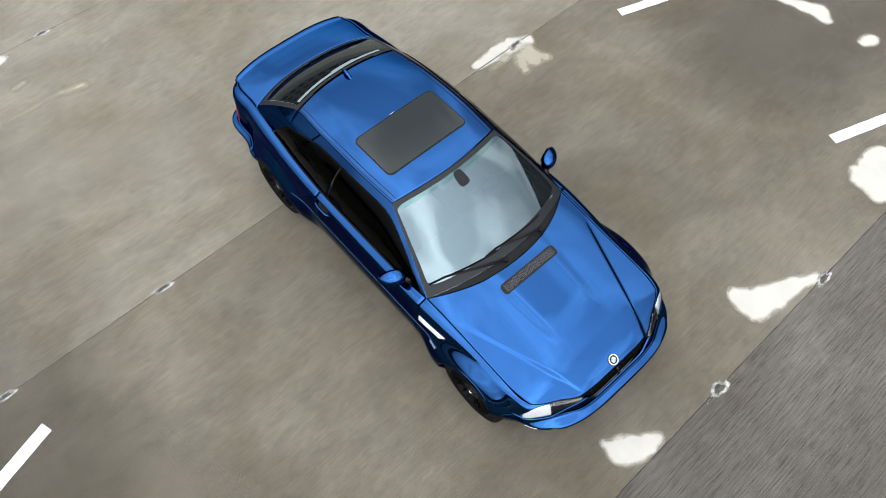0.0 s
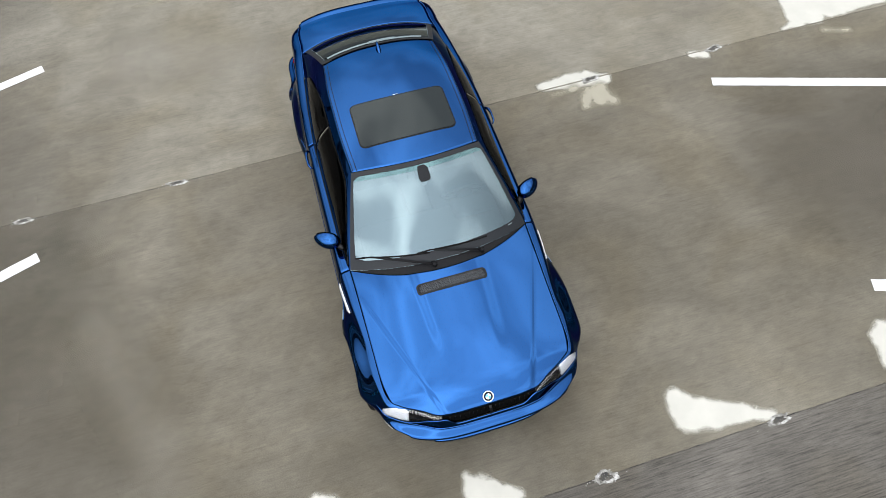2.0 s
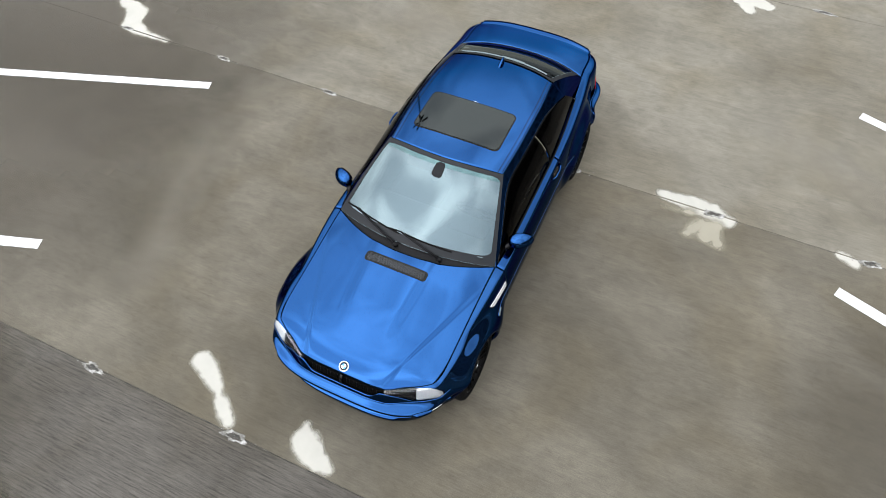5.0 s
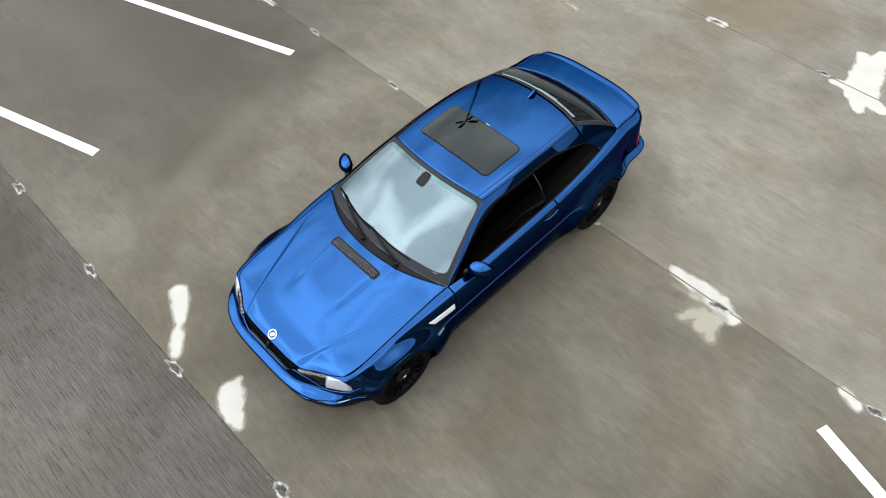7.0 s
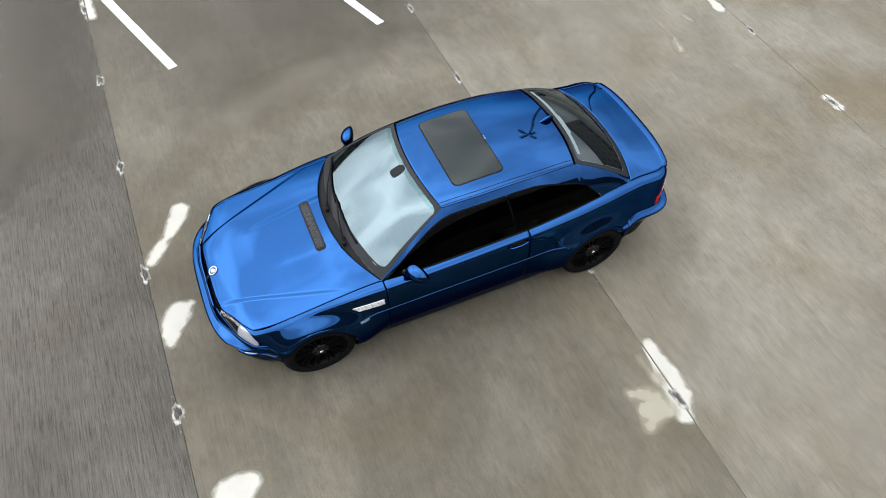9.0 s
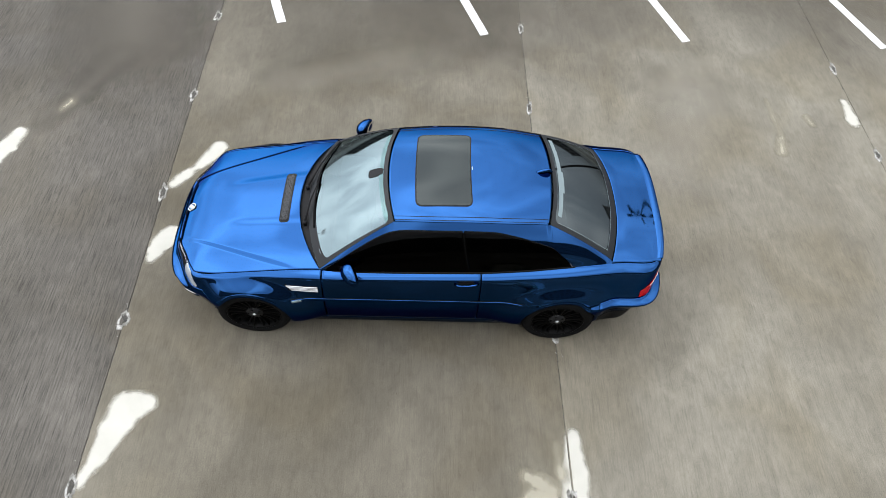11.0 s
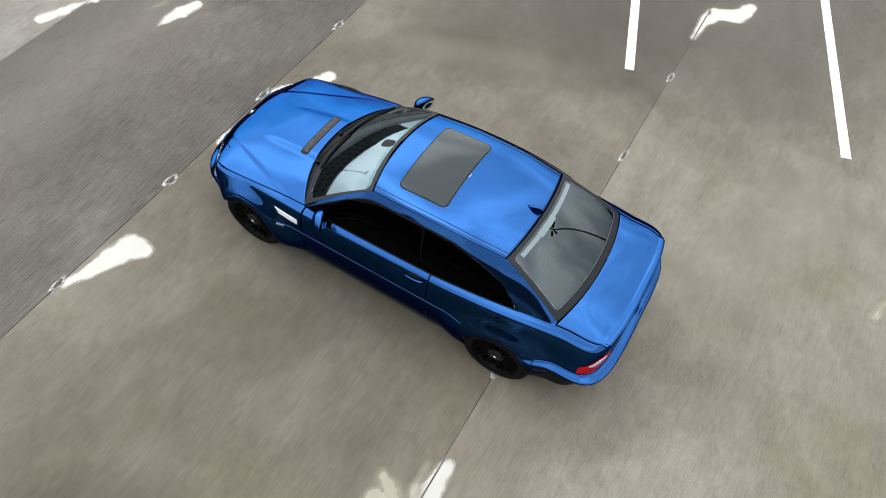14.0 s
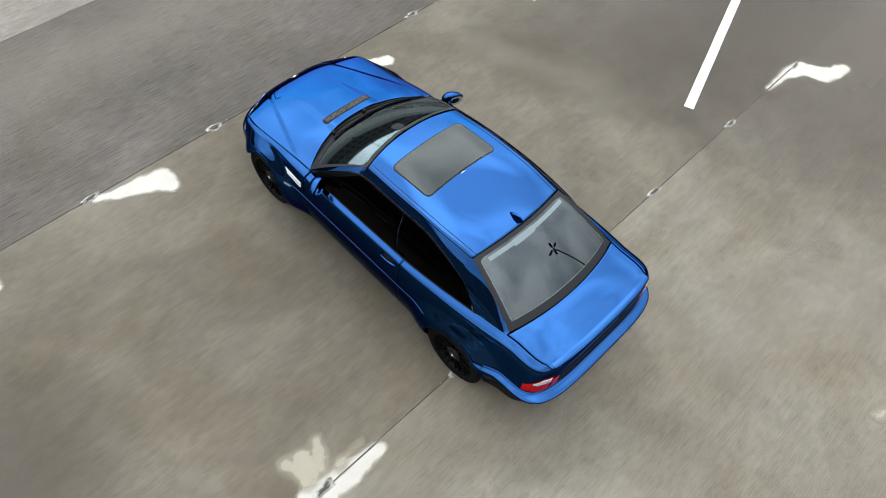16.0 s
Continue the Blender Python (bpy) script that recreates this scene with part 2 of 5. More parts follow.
M_HUB = material("hub_grey", (0.006, 0.006, 0.0065), 0.4, 0.0, 0.0, 0.2)
M_DASH = material("dash_grey", (0.0518, 0.0533, 0.0555), 0.65)


# ---- mesh helpers ----
def part(name, bm, mat, parent=None, label="", smooth=True):
    """Links a bmesh as one mesh object under a thing or a part."""
    me = bpy.data.meshes.new(name)
    bm.to_mesh(me)
    bm.free()
    if smooth:
        me.polygons.foreach_set("use_smooth", [True] * len(me.polygons))
    me.materials.append(mat)
    ob = new(name, me)
    if parent:
        ob.parent = parent
    if label:
        ob["label"] = label
    return ob


def box_bm(x0, y0, z0, x1, y1, z1, bevel=0.0, segments=2):
    bm = bmesh.new()
    bmesh.ops.create_cube(bm, size=1)
    bmesh.ops.scale(bm, vec=(x1 - x0, y1 - y0, z1 - z0), verts=bm.verts)
    bmesh.ops.translate(bm, vec=((x0 + x1) / 2, (y0 + y1) / 2, (z0 + z1) / 2), verts=bm.verts)
    if bevel:
        bmesh.ops.bevel(bm, geom=list(bm.edges), offset=bevel, segments=segments, affect="EDGES", profile=0.5)
    return bm


def grid_bm(P, flip=False, flange=0.0, keep=None):
    """A surface from an array of places (rows, columns, 3); flange: a border turned inwards by so much."""
    P = np.asarray(P, float)
    n, m = P.shape[:2]
    bm = bmesh.new()
    du, dv = np.gradient(P, axis=0), np.gradient(P, axis=1)
    nor = np.cross(du, dv)
    nor /= np.linalg.norm(nor, axis=2, keepdims=True) + 1e-12
    if flip:
        nor = -nor
    V = [[bm.verts.new(P[i, j]) for j in range(m)] for i in range(n)]
    used = np.zeros((n, m), int)
    for i in range(n - 1):
        for j in range(m - 1):
            if keep is None or keep[i, j]:
                q = [V[i][j], V[i + 1][j], V[i + 1][j + 1], V[i][j + 1]]
                if len({tuple(np.round(v.co, 6)) for v in q}) < 3:
                    continue
                bm.faces.new(q[::-1] if flip else q)
    if flange:
        where = {V[i][j]: nor[i, j] for i in range(n) for j in range(m)}
        bm.edges.ensure_lookup_table()
        border = [e for e in bm.edges if len(e.link_faces) == 1]
        low = {}
        for e in border:
            for v in e.verts:
                if v not in low:
                    low[v] = bm.verts.new(v.co - Vector(where[v]) * flange)
        for e in border:
            f = e.link_faces[0]
            a, b = e.verts
            loop = [x for x in f.loops if x.edge == e][0]
            a, b = loop.vert, loop.link_loop_next.vert
            bm.faces.new([b, a, low[a], low[b]])
    loose = [v for v in bm.verts if not v.link_faces]
    bmesh.ops.delete(bm, geom=loose, context="VERTS")
    return bm


def tube_bm(points, radius, sides=8, caps=True):
    """A round tube along places; radius: a number or one for each place."""
    bm = bmesh.new()
    pts = [Vector(p) for p in points]
    rad = radius if isinstance(radius, (list, tuple)) else [radius] * len(pts)
    rings = []
    for i, p in enumerate(pts):
        way = (pts[min(i + 1, len(pts) - 1)] - pts[max(i - 1, 0)]).normalized()
        side = way.cross(Vector((0, 0, 1)))
        side = side.normalized() if side.length > 1e-4 else Vector((1, 0, 0))
        up = side.cross(way)
        rings.append([bm.verts.new(p + rad[i] * (math.cos(a) * side + math.sin(a) * up)) for a in np.arange(sides) * 2 * math.pi / sides])
    for a, b in zip(rings, rings[1:]):
        for k in range(sides):
            bm.faces.new([a[k], a[(k + 1) % sides], b[(k + 1) % sides], b[k]])
    if caps:
        bm.faces.new(rings[0][::-1])
        bm.faces.new(rings[-1])
    return bm


def lathe_bm(profile, steps=48, axis="x"):
    """A turned body from (radius, along) pairs, round the x axis."""
    bm = bmesh.new()
    rings = []
    for k in range(steps):
        a = 2 * math.pi * k / steps
        rings.append([bm.verts.new((x, r * math.cos(a), r * math.sin(a))) for r, x in profile])
    for k in range(steps):
        a, b = rings[k], rings[(k + 1) % steps]
        for j in range(len(profile) - 1):
            bm.faces.new([a[j], b[j], b[j + 1], a[j + 1]])
    bmesh.ops.remove_doubles(bm, verts=bm.verts, dist=1e-6)
    bmesh.ops.recalc_face_normals(bm, faces=bm.faces)
    return bm


def pchip(points, x):
    """A smooth curve through (place, value) pairs that does not overshoot."""
    px, py = np.array(points, float).T
    h, d = np.diff(px), np.diff(py) / np.diff(px)
    s = np.zeros_like(py)
    s[0], s[-1] = d[0], d[-1]
    for i in range(1, len(px) - 1):
        if d[i - 1] * d[i] > 0:
            a, b = 2 * h[i] + h[i - 1], h[i] + 2 * h[i - 1]
            s[i] = (a + b) / (a / d[i - 1] + b / d[i])
    x = np.clip(np.asarray(x, float), px[0], px[-1])
    i = np.clip(np.searchsorted(px, x, side="right") - 1, 0, len(px) - 2)
    t = (x - px[i]) / h[i]
    return (1 + 2 * t) * (1 - t) ** 2 * py[i] + t * (1 - t) ** 2 * h[i] * s[i] + t * t * (3 - 2 * t) * py[i + 1] + t * t * (t - 1) * h[i] * s[i + 1]


def step01(a, b, x):
    t = np.clip((np.asarray(x, float) - a) / (b - a), 0, 1)
    return t * t * (3 - 2 * t)


# ---- ground ----
ground_bm = bmesh.new()
bmesh.ops.create_grid(ground_bm, x_segments=1, y_segments=1, size=900)
bmesh.ops.translate(ground_bm, vec=(0, 0, -0.05), verts=ground_bm.verts)
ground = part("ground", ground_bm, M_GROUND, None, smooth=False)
tagged(ground, "flat dark asphalt ground reaching the horizon", "ground", kind="structure")

JOINTS = (-11.2, -7.15, -3.08, -0.02, 4.065, 8.18, 12.3, 16.4)
pavement = tagged(new("pavement"), "broomed concrete parking deck cast in long strips", "pavement", kind="structure")


def slab(y0, y1, mat):
    """A long strip with slightly chipped edges along its joints."""
    bm = bmesh.new()
    n, rows = 1600, []
    for k in range(n + 1):
        x = -30 + 64 * k / n
        chip = lambda y, q: 0.0015 + 0.005 * max(0.0, noise.noise((x * 7, y * 3, q)) + 0.2) + 0.012 * max(0.0, noise.noise((x * 2.3, y * 5, q + 3)) - 0.35)
        a, b = y0 + chip(y0, 1), y1 - chip(y1, 2)
        rows.append([bm.verts.new(p) for p in ((x, a, -0.05), (x, a, -0.004), (x, a + 0.004, 0), (x, b - 0.004, 0), (x, b, -0.004), (x, b, -0.05))])
    for p, q in zip(rows, rows[1:]):
        for j in range(5):
            bm.faces.new([p[j], q[j], q[j + 1], p[j + 1]])
    return part("concrete_slab", bm, mat, pavement, smooth=False)


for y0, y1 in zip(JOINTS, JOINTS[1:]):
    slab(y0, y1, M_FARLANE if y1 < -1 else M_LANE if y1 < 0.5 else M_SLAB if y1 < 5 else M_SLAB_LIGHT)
for y in JOINTS[1:-1]:
    part("joint_filler", box_bm(-30, y - 0.03, -0.055, 34, y + 0.03, -0.007), M_DIRT, pavement, smooth=False)


def stall_line(x0, y0, way, length=5.0, width=0.12):
    """A painted line with slightly ragged edges, worn through in places."""
    bm = bmesh.new()
    n = 160
    rows = []
    for i in range(n + 1):
        x = length * i / n
        a = 0.003 * noise.noise((x * 9, y0, 0)) + 0.002 * noise.noise((x * 40, y0, 5))
        b = 0.003 * noise.noise((x * 9, y0, 9)) + 0.002 * noise.noise((x * 40, y0, 7))
        rows.append([bm.verts.new((x, -width / 2 + a, 0.002)), bm.verts.new((x, 0, 0.0025)), bm.verts.new((x, width / 2 + b, 0.002))])
    for p, q in zip(rows, rows[1:]):
        for k in range(2):
            bm.faces.new([p[k], q[k], q[k + 1], p[k + 1]])
    depth = bm.verts.layers.float.new("depth")
    for v in bm.verts:
        worn = max(0.0, noise.noise((v.co.x * 0.9 + 3 * y0, 2 * v.co.y, 3)) - 0.30) * 1.3
        v[depth] = 0.95 - 1.0 * worn
    ob = part("parking_line", bm, M_LINE, None, smooth=False)
    ob.matrix_world = Matrix.Translation((x0, y0, 0.002)) @ Matrix.Rotation(radians(way), 4, "Z")
    tagged(ob, "white painted parking stall line, slightly worn, on concrete", "parking line", "stall lines")
    return ob


M_LINE = worn_patch("white_line_paint", (0.3641, 0.3641, 0.3641), 0.1, 1.0)
for x0, y0 in ((5.54, 0.82), (5.42, 3.59), (5.42, 6.27), (5.42, 8.98)):
    stall_line(x0, y0, -19.0)
for x0, y0, way in ((-2.08, 0.83, 197.5), (-1.94, 3.565, 198.5), (-1.92, 6.31, 197.5), (-1.90, 9.05, 197.5)):
    stall_line(x0, y0, way)


LIFTS = iter(np.linspace(0.0009, 0.0032, 60))


def patch(name, label, mat, lumps, soft=0.14, kind=""):
    """A flat, irregular coating: the union of tapered strokes (x, y, radius to x, y, radius)."""
    L = np.array(lumps, float)
    lift = float(next(LIFTS))
    cracked = mat is M_PATCH or mat is M_FADED
    pad = 0.12 + soft
    lo = np.minimum(L[:, 0:2] - L[:, 2:3], L[:, 3:5] - L[:, 5:6]).min(0) - pad
    hi = np.maximum(L[:, 0:2] + L[:, 2:3], L[:, 3:5] + L[:, 5:6]).max(0) + pad
    size = max(0.016, (hi - lo).max() / 110)
    nx, ny = (np.ceil((hi - lo) / size)).astype(int) + 1
    X, Y = np.meshgrid(lo[0] + size * np.arange(nx), lo[1] + size * np.arange(ny), indexing="ij")
    field = np.full(X.shape, -9.0)
    for x0, y0, r0, x1, y1, r1 in L:
        d = np.array([x1 - x0, y1 - y0])
        t = np.clip(((X - x0) * d[0] + (Y - y0) * d[1]) / (d @ d + 1e-9), 0, 1)
        field = np.maximum(field, (r0 + (r1 - r0) * t) - np.hypot(X - x0 - t * d[0], Y - y0 - t * d[1]))
    rough = min(0.25, soft)
    field += 0.018 if mat is M_PATCH else 0.02 if mat is M_FADED else 0.0
    for i in range(nx):
        for j in range(ny):
            p = (X[i, j], Y[i, j], len(lumps))
            field[i, j] += rough * (0.22 * noise.noise((p[0] * 5, p[1] * 5, 1)) + 0.09 * noise.noise((p[0] * 15, p[1] * 15, 4)))
    bm = bmesh.new()
    depth = bm.verts.layers.float.new("depth")
    verts = {}

    def vert(i, j):
        if (i, j) not in verts:
            v = verts[i, j] = bm.verts.new((X[i, j], Y[i, j], lift))
            v[depth] = float(np.clip(0.5 + field[i, j] / soft * 0.5, 0, 1))
        return verts[i, j]

    for i in range(nx - 1):
        for j in range(ny - 1):
            if field[i : i + 2, j : j + 2].max() > -soft and not (cracked and any(Y[0, j] <= y < Y[0, j + 1] for y in JOINTS)):
                bm.faces.new([vert(i, j), vert(i + 1, j), vert(i + 1, j + 1), vert(i, j + 1)])
    ob = part(name, bm, mat, None, smooth=False)
    return tagged(ob, label, "floor patch" if mat is M_PATCH else "floor stain", kind=kind)


patch("rust_stain", "brown rust stain spread over pale concrete", M_RUST, [(1.6, 8.5, 0.2, 2.2, 9.1, 0.45)], 0.6)
for lumps in (
    [(-3.1, 1.8, 0.8, -9.0, 1.9, 2.5)],
    [(-3.6, 4.6, 1.1, -9.0, 5.4, 3.0), (-4.0, 8.6, 1.2, -9.0, 8.6, 3.0)],
    [(-1.8, -1.2, 0.2, -4.5, -1.0, 0.3)],
    [(6.2, 2.2, 0.5, 8.2, 1.7, 0.7)],
    [(-1.5, -1.0, 0.3, -5.0, -1.6, 0.6)],
):
    patch("damp_stain", "dark damp stain soaked into the concrete", M_OIL, lumps, 1.9 if lumps[0][0] < -3 else 0.9)
patch("rust_stain", "brown rusty trickle across the driving lane", M_OIL, [(-0.1, -1.62, 0.02, -0.5, -1.44, 0.05), (-0.5, -1.44, 0.05, -1.35, -1.08, 0.07)], 0.22)
for lumps in ([(-1.4, 2.6, 0.03, -0.9, 1.0, 0.04)], [(6.1, 4.9, 0.3, 4.6, 5.6, 0.35)], [(0.5, 5.6, 0.35, -0.8, 6.2, 0.4)]):
    patch("pale_patch", "pale bleached streak on the concrete", M_PALE, lumps, 0.3)
# lightens the middle of the driving lane in a long soft band
patch("pale_patch", "soft paler band along the driving lane", M_PALE, [(0.3, -2.2, 0.45, 8.0, -2.2, 0.55)], 0.9)
WHITE = "flaking white repair coating on the concrete beside a joint"
for lumps in (
    [(3.60, 4.13, 0.055, 3.90, 4.11, 0.115), (3.90, 4.11, 0.115, 4.10, 4.09, 0.13), (4.10, 4.08, 0.13, 4.30, 4.02, 0.08)],
    [(-3.0, 4.05, 0.02, -3.45, 4.08, 0.07), (-3.45, 4.10, 0.08, -3.68, 4.15, 0.13), (-3.68, 4.20, 0.13, -3.78, 4.42, 0.15), (-3.78, 4.42, 0.14, -4.10, 4.55, 0.07)],
    [(0.25, 0.45, 0.10, 0.35, 0.42, 0.09), (0.35, 0.41, 0.085, 0.52, 0.28, 0.055), (0.54, 0.26, 0.045, 0.62, 0.19, 0.04), (0.62, 0.19, 0.05, 0.80, 0.06, 0.055)],
    [(1.44, 0.31, 0.035, 1.49, 0.20, 0.10), (1.50, 0.18, 0.12, 1.60, 0.12, 0.11), (1.60, 0.11, 0.10, 1.82, 0.05, 0.045)],
    [(3.33, 0.40, 0.095, 3.37, 0.23, 0.14), (3.37, 0.22, 0.14, 3.57, 0.18, 0.13), (3.57, 0.19, 0.12, 3.85, 0.11, 0.07), (3.85, 0.10, 0.07, 4.02, 0.02, 0.04)],
    [(5.27, 0.14, 0.10, 5.36, 0.32, 0.17), (5.36, 0.30, 0.17, 5.68, 0.32, 0.18)],
    [(6.96, 2.45, 0.04, 7.12, 2.0, 0.12), (7.12, 2.0, 0.12, 7.05, 1.82, 0.05)],
    [(7.02, 1.36, 0.06, 7.13, 1.33, 0.08)],
    [(6.62, 4.09, 0.03, 6.85, 4.14, 0.08), (6.88, 4.20, 0.12, 7.00, 4.52, 0.16), (7.05, 4.25, 0.20, 7.25, 4.58, 0.18), (7.3, 4.25, 0.16, 8.3, 4.22, 0.1)],
    [(5.42, 4.05, 0.05, 5.56, 4.01, 0.055)],
    [(-0.80, 8.10, 0.04, -0.42, 8.09, 0.075)],
    [(3.46, 8.92, 0.08, 3.66, 8.55, 0.18), (3.64, 9.10, 0.10, 3.70, 8.5, 0.19), (3.66, 8.45, 0.20, 3.78, 8.12, 0.22), (3.80, 8.12, 0.18, 4.10, 8.0, 0.09), (3.76, 8.08, 0.16, 3.88, 7.82, 0.08), (3.66, 8.15, 0.14, 3.40, 8.13, 0.05)],
    [(1.60, 8.18, 0.065, 1.76, 8.20, 0.08)],
    [(-0.40, -2.76, 0.06, -0.20, -2.93, 0.12), (-0.20, -2.95, 0.12, 0.15, -3.05, 0.14), (0.15, -3.05, 0.13, 0.75, -3.03, 0.05), (0.75, -3.06, 0.05, 1.4, -3.3, 0.10)],
    [(0.08, -1.85, 0.07, 0.30, -1.92, 0.12), (0.30, -1.93, 0.11, 0.66, -1.97, 0.03)],
    [(-4.15, 0.35, 0.16, -4.5, 0.15, 0.25), (-3.55, 0.03, 0.06, -3.9, 0.02, 0.08)],
):
    patch("white_patch", WHITE, M_PATCH, lumps)
FADED = "faded yellowish coating worn into the concrete"
for lumps in (
    [(4.06, 3.90, 0.11, 3.94, 3.71, 0.08), (4.12, 3.88, 0.13, 4.13, 3.75, 0.12), (4.19, 3.90, 0.11, 4.25, 3.70, 0.08), (3.64, 3.96, 0.035, 3.95, 3.99, 0.05)],
    [(-0.80, 7.09, 0.02, -0.5, 7.10, 0.03), (-0.5, 7.10, 0.03, -0.1, 7.10, 0.045), (-0.05, 7.06, 0.055, 0.10, 7.03, 0.07), (-0.5, 7.52, 0.03, -0.38, 7.55, 0.03)],
    [(-0.45, -1.44, 0.05, -0.30, -1.51, 0.04)],
    [(-3.05, -1.47, 0.03, -2.60, -1.53, 0.05)],
    [(7.08, 3.92, 0.06, 7.32, 3.84, 0.06)],
    [(0.28, -2.24, 0.045, 0.46, -2.29, 0.03)],
):
    patch("faded_patch", FADED, M_FADED, lumps)


# crumbled mortar where the anchors sit, every 1.56 m along the joints
def spall(x, y, seed):
    """A broken-out mouth in the joint: a crumbly pale rim round a dark hole, and some loose grains."""
    rng = random.Random(seed)
    root = tagged(new("spalled_joint"), "crumbled grey mortar around an anchor in the joint", "spall", "anchors along the joints")
    long, wide = rng.uniform(0.09, 0.14), rng.uniform(0.034, 0.05)
    bm = bmesh.new()
    n, rings = 46, []
    for r, z in ((1.0, 0.0), (0.9, 0.004), (0.72, 0.005), (0.55, 0.003)):
        ring = []
        for k in range(n):
            a = math.tau * k / n
            q = r * (1 + 0.55 * noise.noise((1.6 * math.cos(a), 1.6 * math.sin(a), seed * 1.7)) + 0.30 * noise.noise((6 * math.cos(a), 6 * math.sin(a), seed + r)))
            ring.append(bm.verts.new((long * q * math.cos(a), wide * q * math.sin(a), z + 0.002 * rng.random())))
        rings.append(ring)
    for p, q in zip(rings, rings[1:]):
        for k in range(n):
            bm.faces.new([p[k], p[(k + 1) % n], q[(k + 1) % n], q[k]])
    part("rim", bm, M_SPALL, root, "pale crumbled rim", smooth=False)
    bm = bmesh.new()
    centre = bm.verts.new((0, 0, 0.0022))
    ring = [bm.verts.new(((0.50 + 0.5 * noise.noise((1.6 * math.cos(math.tau * k / n), 1.6 * math.sin(math.tau * k / n), seed * 1.7))) * long * math.cos(math.tau * k / n), (0.50 + 0.5 * noise.noise((1.6 * math.cos(math.tau * k / n), 1.6 * math.sin(math.tau * k / n), seed * 1.7))) * wide * math.sin(math.tau * k / n), 0.0062)) for k in range(n)]
    for k in range(n):
        bm.faces.new([centre, ring[k], ring[(k + 1) % n]])
    part("hole", bm, M_DIRT, root, smooth=False)
    bm = bmesh.new()
    for _ in range(26):
        dx, dy, r = rng.gauss(0, 0.09), rng.gauss(0, 0.022), rng.uniform(0.002, 0.007)
        m = rng.randint(4, 6)
        a0 = rng.uniform(0, 6)
        low = [bm.verts.new((dx + r * math.cos(a0 + math.tau * k / m), dy + r * math.sin(a0 + math.tau * k / m), 0.0)) for k in range(m)]
        top = bm.verts.new((dx, dy, 0.004 + r * 0.8))
        for k in range(m):
            bm.faces.new([low[k], low[(k + 1) % m], top])
    tagged(part("mortar_crumbs", bm, M_SPALL, root, smooth=False), kind="stuff")
    root.matrix_world = pose(x, y, 0, 0, 0, rng.uniform(-6, 6))


for k in range(-3, 5):
    spall(0.94 + 1.56 * k, -0.03, 10 + k)
for k in range(-2, 5):
    spall(-0.54 + 1.56 * k, 4.065, 30 + k)
for k in range(-2, 3):
    spall(1.68 + 1.56 * k, 8.18, 50 + k)


# ---- the car: x to its left, y from the nose to the tail, z up ----
car = tagged(new("car"), "metallic blue two-door coupe with black wheels parked on concrete", "car")
LENGTH, FRONT_CAP, REAR_CAP = 4.49, 0.75, 4.0
AXLES, HUB_Z, ARCH_R = (0.785, 3.516), 0.325, 0.340
